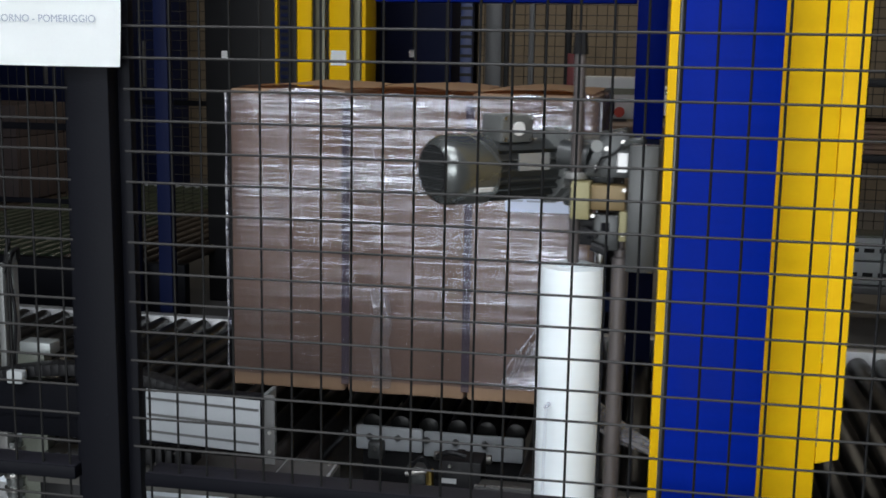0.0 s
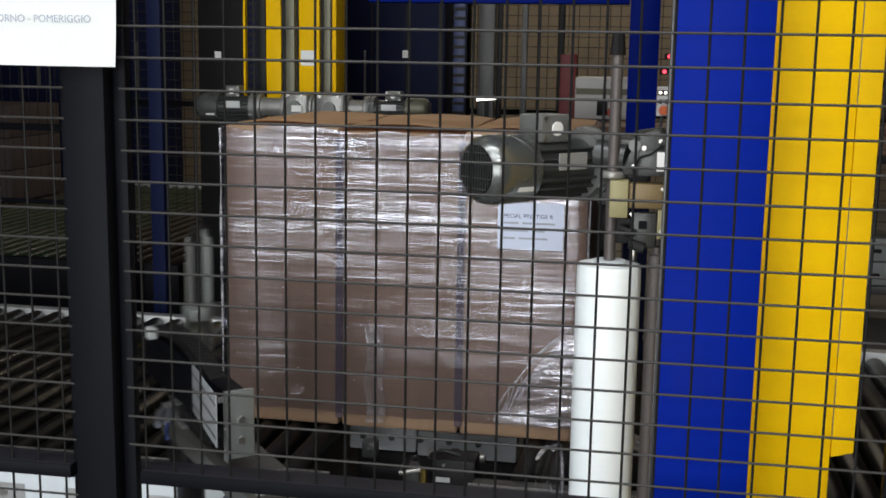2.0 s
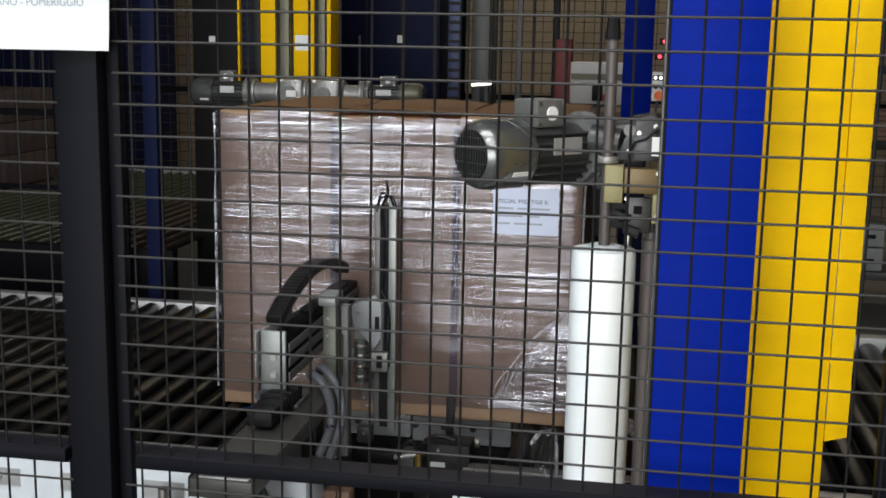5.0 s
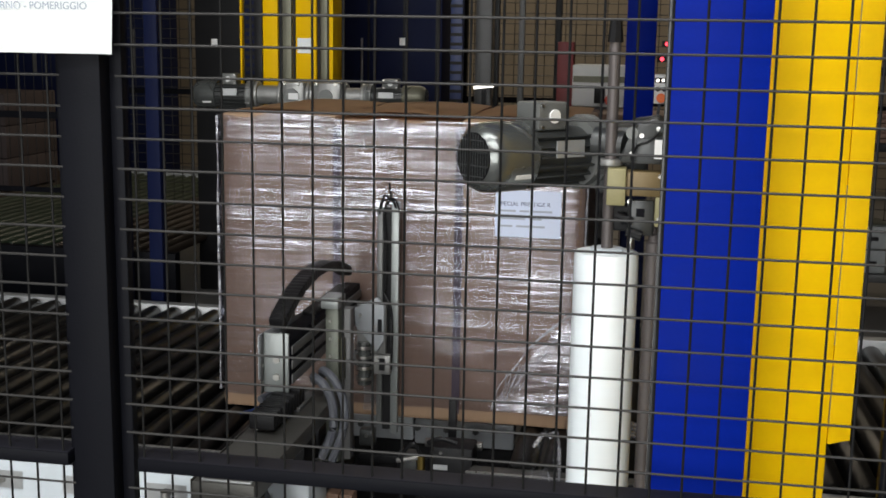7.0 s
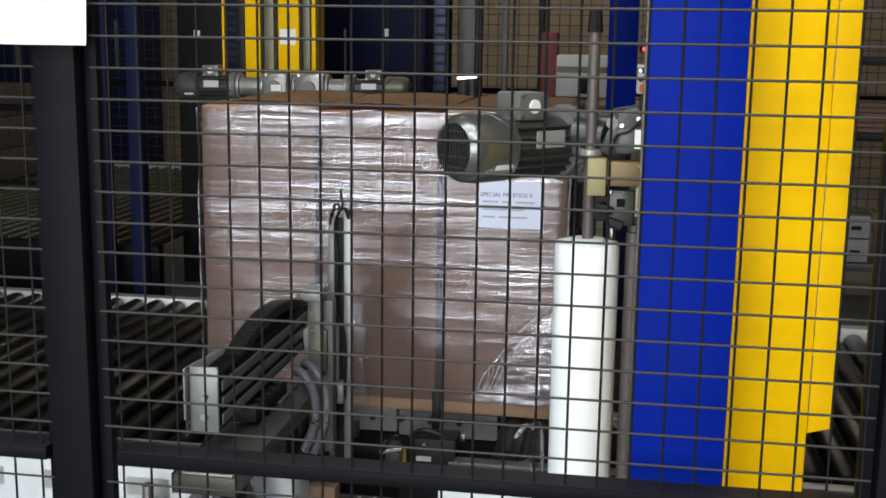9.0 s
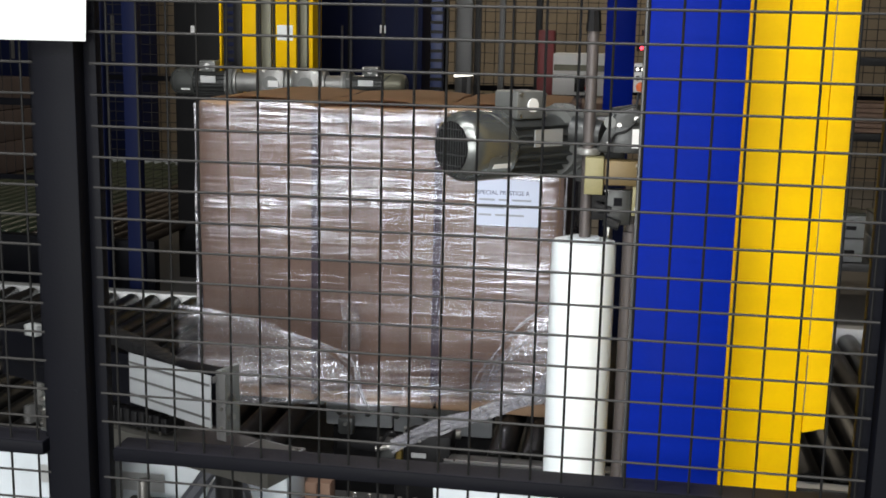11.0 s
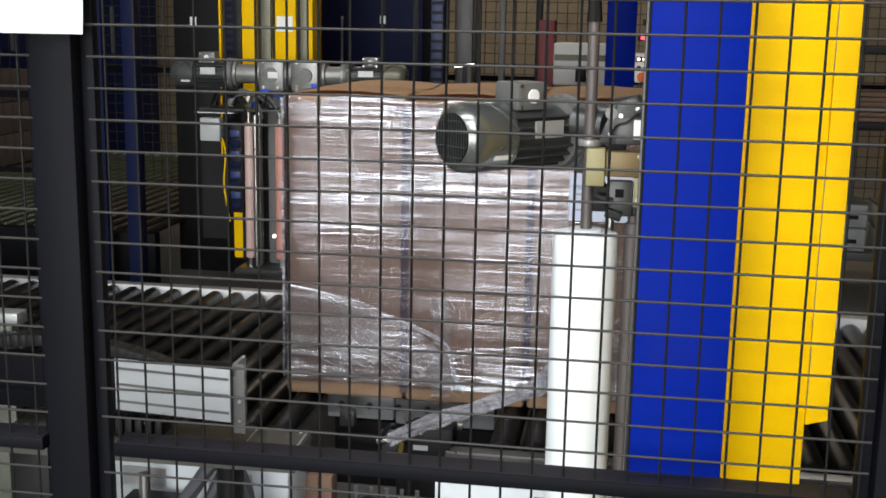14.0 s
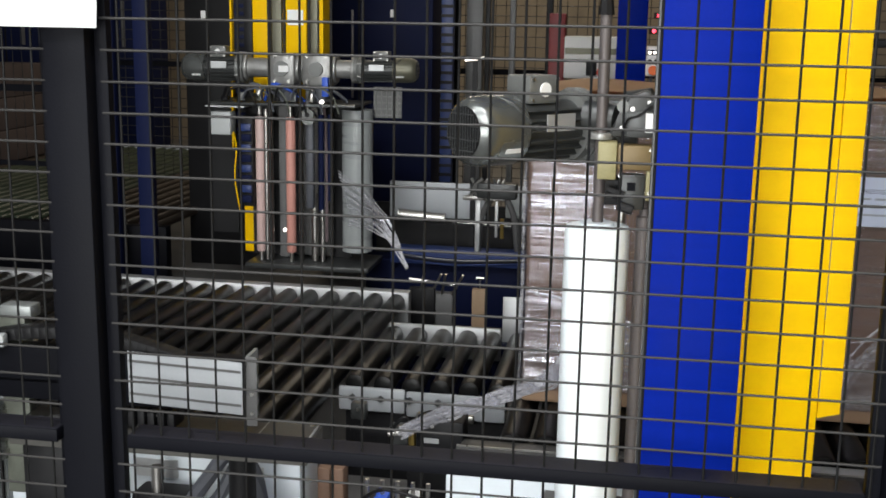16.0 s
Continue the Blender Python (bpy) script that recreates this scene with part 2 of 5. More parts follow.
    m1 = N.new("ShaderNodeMixShader")
    m1.inputs[0].default_value = gloss
    K.new(b.outputs[0], m1.inputs[1])
    K.new(gl.outputs[0], m1.inputs[2])
    m2 = N.new("ShaderNodeMixShader")
    K.new(rp.outputs[0], m2.inputs[0])
    K.new(tr.outputs[0], m2.inputs[1])
    K.new(m1.outputs[0], m2.inputs[2])
    K.new(m2.outputs[0], N["Material Output"].inputs[0])
    return m


M["film"] = film_material("clear_stretch_film", (0.08, 0.44), (3.2, 3.2, 165.0), 0.085, 0.53, 0.96, (0.64, 0.65, 0.73, 1), smooth_foot=True)
M["film_band"] = film_material("tight_low_film_band", (0.08, 0.75), (3.6, 3.6, 160.0), 0.1, 0.6, 0.95, (0.95, 0.95, 0.97, 1))
M["film_loose"] = film_material("loose_stretch_film", (0.14, 0.5), (9.0, 9.0, 60.0), 0.16, 1.0, 0.6, (0.9, 0.9, 0.92, 1))
M["film_rope"] = film_material("bunched_stretch_film", (0.4, 0.85), (30.0, 30.0, 60.0), 0.2, 1.0, 0.4, (0.92, 0.92, 0.94, 1))


def glow(name, colour, strength):
    m = bpy.data.materials.new(name)
    m.use_nodes = True
    b = m.node_tree.nodes["Principled BSDF"]
    b.inputs["Emission Color"].default_value = (*colour, 1)
    b.inputs["Emission Strength"].default_value = strength
    b.inputs["Base Color"].default_value = (*colour, 1)
    return m


M["led_red"] = glow("red_led", (1.0, 0.05, 0.08), 3)
M["lamp_white"] = glow("white_indicator", (1.0, 0.95, 0.85), 2.5)

# ---- mesh helpers ----


def bm_box(x0, x1, y0, y1, z0, z1, bevel=0.0, bm=None):
    bm = bm or bmesh.new()
    r = bmesh.ops.create_cube(bm, size=1, matrix=Matrix.LocRotScale(((x0 + x1) / 2, (y0 + y1) / 2, (z0 + z1) / 2), None, (abs(x1 - x0), abs(y1 - y0), abs(z1 - z0))))
    if bevel:
        es = list({e for v in r["verts"] for e in v.link_edges})
        bmesh.ops.bevel(bm, geom=es, offset=bevel, segments=2, affect="EDGES", profile=0.5)
    return bm


def bm_cyl(p0, p1, r0, r1=None, seg=20, bevel=0.0, bm=None):
    bm = bm or bmesh.new()
    p0, p1 = Vector(p0), Vector(p1)
    d = p1 - p0
    m = Matrix.Translation((p0 + p1) / 2) @ d.to_track_quat("Z", "Y").to_matrix().to_4x4()
    r = bmesh.ops.create_cone(bm, cap_ends=True, segments=seg, radius1=r0, radius2=r0 if r1 is None else r1, depth=d.length, matrix=m)
    if bevel:
        es = [e for e in {e for v in r["verts"] for e in v.link_edges} if any(len(f.verts) > 4 for f in e.link_faces)]
        bmesh.ops.bevel(bm, geom=es, offset=bevel, segments=2, affect="EDGES", profile=0.5)
    return bm


def bm_lathe(axis0, axis1, profile, seg=28, bm=None):
    """profile: (distance along the axis, radius) pairs."""
    bm = bm or bmesh.new()
    a, b = Vector(axis0), Vector(axis1)
    q = (b - a).to_track_quat("Z", "Y").to_matrix()
    rings = []
    for h, r in profile:
        ring = [bm.verts.new(a + q @ Vector((r * math.cos(2 * math.pi * i / seg), r * math.sin(2 * math.pi * i / seg), h))) for i in range(seg)]
        rings.append(ring)
    for p, n in zip(rings, rings[1:]):
        for i in range(seg):
            bm.faces.new((p[i], p[(i + 1) % seg], n[(i + 1) % seg], n[i]))
    bm.faces.new(rings[0][::-1])
    bm.faces.new(rings[-1])
    return bm


def bm_tube(points, r, seg=8, bm=None, smooth=6):
    """A round tube along a smooth line through the points."""
    bm = bm or bmesh.new()
    P = [Vector(p) for p in points]
    line = []
    for i in range(len(P) - 1):
        a, b, c, d = P[max(i - 1, 0)], P[i], P[i + 1], P[min(i + 2, len(P) - 1)]
        for k in range(smooth):
            t = k / smooth
            line.append(0.5 * ((2 * b) + (c - a) * t + (2 * a - 5 * b + 4 * c - d) * t * t + (3 * b - a - 3 * c + d) * t ** 3))
    line.append(P[-1])
    rings = []
    up = Vector((0.13, 0.21, 0.97))
    for i, p in enumerate(line):
        d = (line[min(i + 1, len(line) - 1)] - line[max(i - 1, 0)]).normalized()
        s = d.cross(up).normalized()
        n = s.cross(d)
        rr = r(i / (len(line) - 1)) if callable(r) else r
        rings.append([bm.verts.new(p + rr * (math.cos(2 * math.pi * k / seg) * s + math.sin(2 * math.pi * k / seg) * n)) for k in range(seg)])
    for p, n in zip(rings, rings[1:]):
        for k in range(seg):
            bm.faces.new((p[k], p[(k + 1) % seg], n[(k + 1) % seg], n[k]))
    bm.faces.new(rings[0][::-1])
    bm.faces.new(rings[-1])
    return bm


def part(name, bm, mat, parent=None, label="", smooth=True):
    bmesh.ops.recalc_face_normals(bm, faces=bm.faces)
    me = bpy.data.meshes.new(name)
    bm.to_mesh(me)
    bm.free()
    me.materials.append(M[mat])
    if smooth:
        me.set_sharp_from_angle(angle=radians(35))
    ob = new(name, me)
    if parent is not None:
        ob.parent = parent
    if label:
        ob["label"] = label
    return ob


def piece(name, like, parent, m):
    """Another object on the same mesh as like, at the pose m."""
    ob = new(name, like.data)
    ob.parent = parent
    ob.matrix_basis = m
    return ob


def thing(name, label, category, at=(0, 0, 0), group="", kind=""):
    ob = new(name)
    ob.empty_display_size = 0.05
    ob.location = at
    return tagged(ob, label, category, group, kind)


def bars(name, parent, mat, x0, z0, widths, height, y, gap):
    """Plain bars of print on a face that looks towards -y."""
    x = x0
    for w in widths:
        part(name, bm_box(x, x + w, y - 0.0006, y, z0, z0 + height), mat, parent, smooth=False)
        x += w + gap


def bolt(parent, p, d=(0, -1, 0), r=0.007, mat="steel", name="bolt"):
    d = Vector(d)
    a = Vector(p)
    return part(name, bm_cyl(a - d * 0.004, a + d * r * 0.7, r, r * 0.85, seg=6), mat, parent, smooth=False)


def words(name, text, size, m, mat, parent, label=""):
    cu = bpy.data.curves.new(name, "FONT")
    cu.body, cu.size, cu.extrude, cu.align_x = text, size, 0.0002, "LEFT"
    tmp = bpy.data.objects.new(name + "_curve", cu)
    scene.collection.objects.link(tmp)
    me = bpy.data.meshes.new_from_object(tmp.evaluated_get(bpy.context.evaluated_depsgraph_get()))
    bpy.data.objects.remove(tmp)
    me.materials.clear()
    me.materials.append(M[mat])
    ob = new(name, me)
    ob.parent = parent
    ob.matrix_basis = m
    if label:
        ob["label"] = label
    return ob


# ---- the hall ----
floor = part("floor", bm_box(-14, 14, -8, 12, -0.2, 0), "floor", smooth=False)
tagged(floor, "worn dark grey concrete hall floor", "floor", kind="structure")
for nm, bx in (("wall_north", (-14, 14, 12, 12.2, 0, 6)), ("wall_south", (-14, 14, -8.2, -8, 0, 6)), ("wall_west", (-14.2, -14, -8.2, 12.2, 0, 6)), ("wall_east", (14, 14.2, -8.2, 12.2, 0, 6))):
    tagged(part(nm, bm_box(*bx), "wall", smooth=False), "dusty beige factory hall wall", "wall", kind="structure")
tagged(part("ceiling", bm_box(-14.2, 14.2, -8.2, 12.2, 6, 6.2), "ceiling", smooth=False), "grey hall ceiling", "ceiling", kind="structure")

# ---- guard fence ----
FENCE_TOP, MESH = 2.08, 0.05
wire_h = wire_v = None


def mesh_fence(x0, x1, cols, label, rail=True):
    p = thing("mesh_fence", label, "fence", (0, 0, 0.1), group="guard fence panels")
    w = x1 - x0
    first = None
    for r in range(-9, 31):
        z = 1.63 - MESH * r - 0.1
        if rail and 0.752 < z < 0.8:
            continue
        m = pose((x0 + x1) / 2, 0.0, z)
        if first is None:
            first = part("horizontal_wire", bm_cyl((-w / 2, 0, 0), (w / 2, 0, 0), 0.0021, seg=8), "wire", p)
            first.matrix_basis = m
        else:
            piece("horizontal_wire", first, p, m)
    first = None
    for c in cols:
        m = pose(MESH * c, 0.0042, 0)
        if first is None:
            first = part("vertical_wire", bm_cyl((0, 0, 0.02), (0, 0, FENCE_TOP - 0.1), 0.0021, seg=8), "wire_shaded", p)
            first.matrix_basis = m
        else:
            piece("vertical_wire", first, p, m)
    if rail:
        part("middle_rail", bm_box(x0 + 0.02, x1 - 0.02, -0.006, 0.05, 0.762, 0.785, 0.002), "black_steel", p, "black steel cross rail")
        # glancing light on the rail top, drawn as a thin greyer strip
        part("sheen_top", bm_box(x0 + 0.022, x1 - 0.022, -0.004, 0.048, 0.7852, 0.7858), "rail", p, "grey upper face, its sheen put into the colour", smooth=False)
    return p


mesh_fence(-0.378, 0.862, range(-7, 18), "dark wire mesh guard panel with a black cross rail")
mesh_fence(-1.72, -0.466, range(-34, -9), "dark wire mesh guard panel beside the notice")
mesh_fence(0.95, 2.2, range(20, 44), "dark wire mesh guard panel past the blue column")


def fence_post(x, label):
    p = thing("fence_post", label, "fence post", (x, 0.02, 0), group="guard fence posts")
    part("tube", bm_box(-0.036, 0.036, -0.03, 0.03, 0.008, 2.15, 0.003), "black_steel", p)
    part("side_flange", bm_box(0.0365, 0.058, 0.002, 0.022, 0.1, 2.1, 0.001), "black_steel", p)
    part("side_flange", bm_box(-0.058, -0.0365, 0.002, 0.022, 0.1, 2.1, 0.001), "black_steel", p)
    part("foot_plate", bm_box(-0.07, 0.07, -0.06, 0.06, 0, 0.008), "black_steel", p)
    part("cap", bm_box(-0.037, 0.037, -0.031, 0.031, 2.15, 2.158), "black", p)
    part("bolt_hole", bm_cyl((0.014, -0.0295, 0.98), (0.014, -0.0306, 0.98), 0.006, seg=14), "black_steel", p, "dark bolt hole")
    return p


fence_post(-0.436, "black square steel fence post holding the notice")
fence_post(0.906, "black square steel fence post beside the yellow arm")

# the notice fixed on the fence
notice = thing("notice", "overexposed white paper notice taped on the fence", "notice", (-0.62, -0.016, 1.69))
bm = bmesh.new()
nx, nz = 14, 8
vs = [[bm.verts.new((-0.26 + 0.51 * i / nx, -0.004 * math.sin(i * 0.7) * (1 - j / nz) ** 2 - 0.012 * (1 - j / nz) ** 3, -0.125 + 0.25 * j / nz)) for j in range(nz + 1)] for i in range(nx + 1)]
for i in range(nx):
    for j in range(nz):
        bm.faces.new((vs[i][j], vs[i + 1][j], vs[i + 1][j + 1], vs[i][j + 1]))
bmesh.ops.solidify(bm, geom=bm.faces[:], thickness=0.0006)
part("sheet", bm, "paper", notice)
words("heading", "GIORNO - POMERIGGIO", 0.0165, pose(0.03, -0.0085, -0.056, 90, 0, 0), "ink", notice, "faint grey printed heading")
part("torn_corner", bm_box(-0.02, 0.045, -0.02, -0.019, -0.145, -0.118), "paper", notice, "curled lower corner of the sheet", smooth=False)

# ---- blue column ----
col = thing("blue_column", "bright blue enamelled steel column behind the fence", "column", (0.58, 0.2, 0))
part("body", bm_box(-0.078, 0.078, -0.05, 0.03, 0.012, 2.55, 0.004), "blue", col)
part("edge_strip", bm_box(-0.0835, -0.0785, -0.03, 0.03, 0.012, 2.55, 0.001), "motor", col, "grey steel edge strip")
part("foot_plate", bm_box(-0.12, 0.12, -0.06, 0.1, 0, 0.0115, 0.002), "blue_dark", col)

# ---- rotary arms ----
CENTRE = (-0.31, 2.19, 0)
CX, CY = CENTRE[0], CENTRE[1]


def motor(parent, a, b, r, name="drive_motor", label="grey electric motor with fan cowl", box=True, cowl="motor_cowl"):
    """A motor whose cowl end is at a and whose flange end is at b."""
    a, b = Vector(a), Vector(b)
    L = (b - a).length
    mo = part(name, bm_lathe(a, b, [(L * 0.3, r * 0.8), (L * 0.9, r * 0.8)]), "motor", parent, label)
    part("end_bell", bm_lathe(a, b, [(L * 0.86, r * 0.82), (L * 0.87, r * 1.04), (L * 0.93, r * 1.05), (L * 0.98, r * 0.9), (L, r * 0.5)]), "motor_box", mo, "grey cast end bell")
    part("fan_cowl", bm_lathe(a, b, [(0.0, r * 0.72), (0.008, r * 0.86), (0.02, r * 0.96), (0.045, r), (L * 0.36, r), (L * 0.37, r * 0.95), (L * 0.37, r * 0.8)], 36), cowl, mo, "silver grey fan cowl")
    d = (b - a).normalized()
    s = d.cross(Vector((0, 0, 1))).normalized()
    part("grille", bm_cyl(a - d * 0.001, a + d * 0.004, r * 0.71, seg=30), "black", mo, "dark fan grille", smooth=False)
    for k in range(-6, 7):
        h = math.sqrt(max(0, (r * 0.69) ** 2 - (k * r * 0.11) ** 2))
        c = a - d * 0.003 + s * (k * r * 0.11)
        part("grille_bar", bm_cyl(c - Vector((0, 0, h)), c + Vector((0, 0, h)), 0.0013, seg=6), "motor", mo)
    for zz in (-0.5, -0.2, 0.2, 0.5):
        h = math.sqrt(0.69 ** 2 - zz * zz) * r
        c = a - d * 0.004 + Vector((0, 0, zz * r))
        part("grille_bar", bm_cyl(c - s * h, c + s * h, 0.0012, seg=6), "motor", mo)
    for k in range(20):
        an = 2 * math.pi * k / 20
        e = math.cos(an) * s + math.sin(an) * Vector((0, 0, 1))
        if box and e.z > 0.8:
            continue
        m = Matrix((s, d, Vector((0, 0, 1)))).transposed().to_4x4()
        c = a + d * L * 0.615 + e * r * 0.87
        q = Matrix.Translation(c) @ Matrix((e.cross(d), d, e)).transposed().to_4x4()
        bm = bm_box(-0.0022, 0.0022, -L * 0.24, L * 0.24, -r * 0.1, r * 0.1)
        bm.transform(q)
        part("cooling_fin", bm, "motor", mo, smooth=False)
    if box:
        c = a + d * L * 0.57 + Vector((0, 0, r * 1.02))
        q = Matrix.Translation(c) @ Matrix((s, d, Vector((0, 0, 1)))).transposed().to_4x4()
        bm = bm_box(-r * 0.5, r * 0.5, -L * 0.13, L * 0.13, -r * 0.3, r * 0.5, 0.006)
        bm.transform(q)
        jb = part("terminal_box", bm, "motor_box", mo, "grey terminal box")
        side = -s if s.y > 0 else s
        p = c + side * r * 0.505 + Vector((0, 0, r * 0.1))
        part("round_plug", bm_cyl(p, p + side * 0.004, r * 0.2, seg=20), "white", jb, "pale round plug")
    side = -s if s.y > 0 else s
    p = a + d * L * 0.62 + side * r * 0.98 + Vector((0, 0, r * 0.22))
    q = Matrix.Translation(p) @ Matrix((d, -side, Vector((0, 0, 1)))).transposed().to_4x4()
    bm = bm_box(-L * 0.12, L * 0.12, -0.002, 0.002, -r * 0.24, r * 0.24)
    bm.transform(q)
    part("rating_plate", bm, "zinc", mo, "bare metal rating plate", smooth=False)
    # flange ring with bolt lugs, a plate on the cowl, a lifting strap along the body
    part("flange", bm_lathe(a, b, [(L * 0.935, r * 0.9), (L * 0.94, r * 1.12), (L * 0.99, r * 1.12), (L, r * 0.9)], 32), "motor_box", mo)
    up = Vector((0, 0, 1))
    for k in range(6):
        an = radians(30 + 60 * k)
        e = math.cos(an) * s + math.sin(an) * up
        p = a + d * L * 0.93 + e * r * 1.02
        part("lug", bm_cyl(p - d * 0.018, p + d * 0.012, r * 0.1, seg=8), "cast_alu", mo)
    if box:
        e = (side * 0.86 - up * 0.5).normalized()
        q = Matrix.Translation(a + d * L * 0.25 + e * r * 1.002) @ Matrix((d, -e, e.cross(d) if e.cross(d).z > 0 else -e.cross(d))).transposed().to_4x4()
        bm = bm_box(-L * 0.07, L * 0.07, -0.001, 0.001, -r * 0.07, r * 0.07)
        bm.transform(q)
        part("maker_plate", bm, "white", mo, "small pale plate on the cowl", smooth=False)
        part("cowl_seam", bm_tube([a + d * L * 0.2 + (up * 0.98 + side * 0.1) * r, a + d * L * 0.27 + (up * 0.74 + side * 0.7) * r, a + d * L * 0.36 + (up * 0.25 + side * 0.99) * r], 0.003), "motor", mo)
        c = a + d * L * 0.57 + up * r * 1.02
        for i in (-1, 1):
            for j in (-1, 1):
                p = c + side * r * 0.5 + d * (i * L * 0.105) + up * (r * (0.1 + 0.3 * j))
                part("screw", bm_cyl(p, p + side * 0.004, 0.004, seg=8), "steel", mo)
    return mo


def at(x, y, z):
    """A place in the hall, given in the space of an arm that turns about CENTRE."""
    return (x - CX, y - CY, z)


front_arm = thing("rotary_arm", "yellow rotary wrapping arm carrying a white film roll and motor", "wrapping arm", CENTRE, group="rotary wrapping arms")
fa = front_arm
X0, X1 = 0.531, 0.870
guard = thing("yellow_mast", "scuffed bright yellow enamelled mast behind the blue column", "mast", CENTRE)
part("mast_body", bm_box(X0 - CX, 0.8335 - CX, 0.42 - CY, 0.6 - CY, 0.3, 2.75, 0.004), "yellow", guard)
bm = bmesh.new()
tri = [(0.834, 0.857), (X1 + 0.004, 0.868), (X1 + 0.004, 2.75), (0.834, 2.75)]
lo = [bm.verts.new(at(x, 0.4185, z)) for x, z in tri]
hi = [bm.verts.new(at(x, 0.5, z)) for x, z in tri]
bm.faces.new(lo)
bm.faces.new(hi[::-1])
for i in range(4):
    bm.faces.new((lo[i], lo[(i + 1) % 4], hi[(i + 1) % 4], hi[i]))
part("edge_cover", bm, "yellow", guard, "yellow folded edge cover with a scuffed seam")
for z, h, x in ((1.62, 0.2, 0.8325), (1.2, 0.3, 0.8322), (0.95, 0.12, 0.8328)):
    part("scuff", bm_box(x - CX, x + 0.0016 - CX, 0.4178 - CY, 0.4183 - CY, z - h / 2, z + h / 2), "olive", guard, "dark worn seam", smooth=False)
part("mast_bracket", bm_box(X0 + 0.02 - CX, 0.8 - CX, 0.601 - CY, 0.64 - CY, 2.4, 2.75, 0.004), "blue", guard)
part("top_beam", bm_box(-0.1, X1 - CX, -1.77, 0.1, 2.76, 2.9, 0.004), "blue", fa, "blue overhead arm")
# film roll, spindle and carriage
RX, RY = 0.396, 0.75
roll = part("film_roll", bm_lathe(at(RX, RY, 0.5), at(RX, RY, 1.2), [(0, 0.03), (0, 0.069), (0.004, 0.0705), (0.636, 0.0705), (0.648, 0.068), (0.65, 0.03)], 40), "white_film", fa, "white stretch film roll standing upright")
part("core", bm_cyl(at(RX, RY, 1.1495), at(RX, RY, 1.157), 0.036, seg=24), "grey_light", roll, "pale roll core")
part("spindle", bm_cyl(at(RX, RY, 0.46), at(RX, RY, 1.6), 0.0125, seg=20), "dull_steel", fa, "dull steel spindle")
part("spindle_nut", bm_cyl(at(RX, RY, 1.6), at(RX, RY, 1.645), 0.017, 0.013, seg=8), "black", fa)
part("roll_plate", bm_box(RX - 0.1 - CX, 0.56 - CX, RY - 0.09 - CY, RY + 0.09 - CY, 0.455, 0.485, 0.004), "grey_paint", fa)
motor(fa, at(0.119, 0.6, 1.358), at(0.342, 0.85, 1.358), 0.075)
part("gearbox", bm_box(0.36 - CX, 0.475 - CX, 0.8 - CY, 0.95 - CY, 1.27, 1.42, 0.012), "motor", fa, "dark grey gearbox")
part("clamp_block", bm_box(0.392 - CX, 0.432 - CX, 0.70 - CY, 0.765 - CY, 1.257, 1.336, 0.003), "pale_yellow", fa, "pale yellow clamp block")
part("clamp_bar", bm_box(0.4325 - CX, 0.506 - CX, 0.712 - CY, 0.76 - CY, 1.277, 1.33, 0.003), "ochre", fa)
part("clamp_side", bm_box(0.495 - CX, 0.511 - CX, 0.706 - CY, 0.764 - CY, 1.214, 1.2765, 0.002), "pale_yellow", fa)
for x, z in ((0.44, 1.266), (0.503, 1.322), (0.503, 1.23), (0.425, 1.33)):
    bolt(fa, at(x, 0.706, z), r=0.005)
part("slotted_arm", bm_box(0.438 - CX, 0.494 - CX, 0.722 - CY, 0.745 - CY, 1.19, 1.268, 0.006), "motor", fa, "dark cast arm with a square slot")
part("slotted_arm_slot", bm_box(0.456 - CX, 0.474 - CX, 0.7205 - CY, 0.7217 - CY, 1.232, 1.25), "black_steel", fa, smooth=False)
part("swivel_clip", bm_cyl(at(0.415, 0.72, 1.235), at(0.45, 0.715, 1.222), 0.008, seg=10), "black", fa)
part("swivel_clip", bm_cyl(at(0.438, 0.72, 1.2), at(0.47, 0.715, 1.19), 0.011, seg=10), "black", fa)
part("clamp_head", bm_cyl(at(0.36, 0.79, 1.385), at(0.425, 0.77, 1.38), 0.034, 0.03, seg=22), "motor", fa, "grey clamp head round the spindle")
part("clamp_ring", bm_cyl(at(0.396, 0.75, 1.338), at(0.396, 0.75, 1.352), 0.026, seg=20, bevel=0.002), "cast_alu", fa)
part("sensor_lead", bm_tube([at(0.44, 0.72, 1.355), at(0.452, 0.71, 1.385), at(0.475, 0.705, 1.395), at(0.497, 0.71, 1.415)], 0.0028), "black", fa)
part("lever_plate", bm_box(0.45 - CX, 0.512 - CX, 0.73 - CY, 0.7345 - CY, 1.345, 1.40, 0.002), "motor", fa)
part("ring_nut", bm_cyl(at(0.44, 0.728, 1.41), at(0.44, 0.74, 1.41), 0.013, seg=18), "motor_box", fa)
part("carriage_bracket", bm_box(0.40 - CX, 0.494 - CX, 0.75 - CY, 0.82 - CY, 1.195, 1.252, 0.004), "black", fa, "dark slotted bracket")
part("hand_wheel", bm_cyl(at(0.455, 0.8, 1.405), at(0.505, 0.79, 1.43), 0.036, 0.02, seg=24), "motor", fa)
part("tension_lever", bm_tube([at(0.44, 0.77, 1.38), at(0.48, 0.75, 1.40), at(0.51, 0.73, 1.42), at(0.54, 0.72, 1.425)], 0.009), "motor_cowl", fa)
bm = bmesh.new()
prof = [(0.41, 1.345), (0.515, 1.345), (0.515, 1.425), (0.49, 1.445), (0.45, 1.43), (0.43, 1.39)]
lo = [bm.verts.new(at(x, 0.735, z)) for x, z in prof]
hi = [bm.verts.new(at(x, 0.79, z)) for x, z in prof]
bm.faces.new(lo)
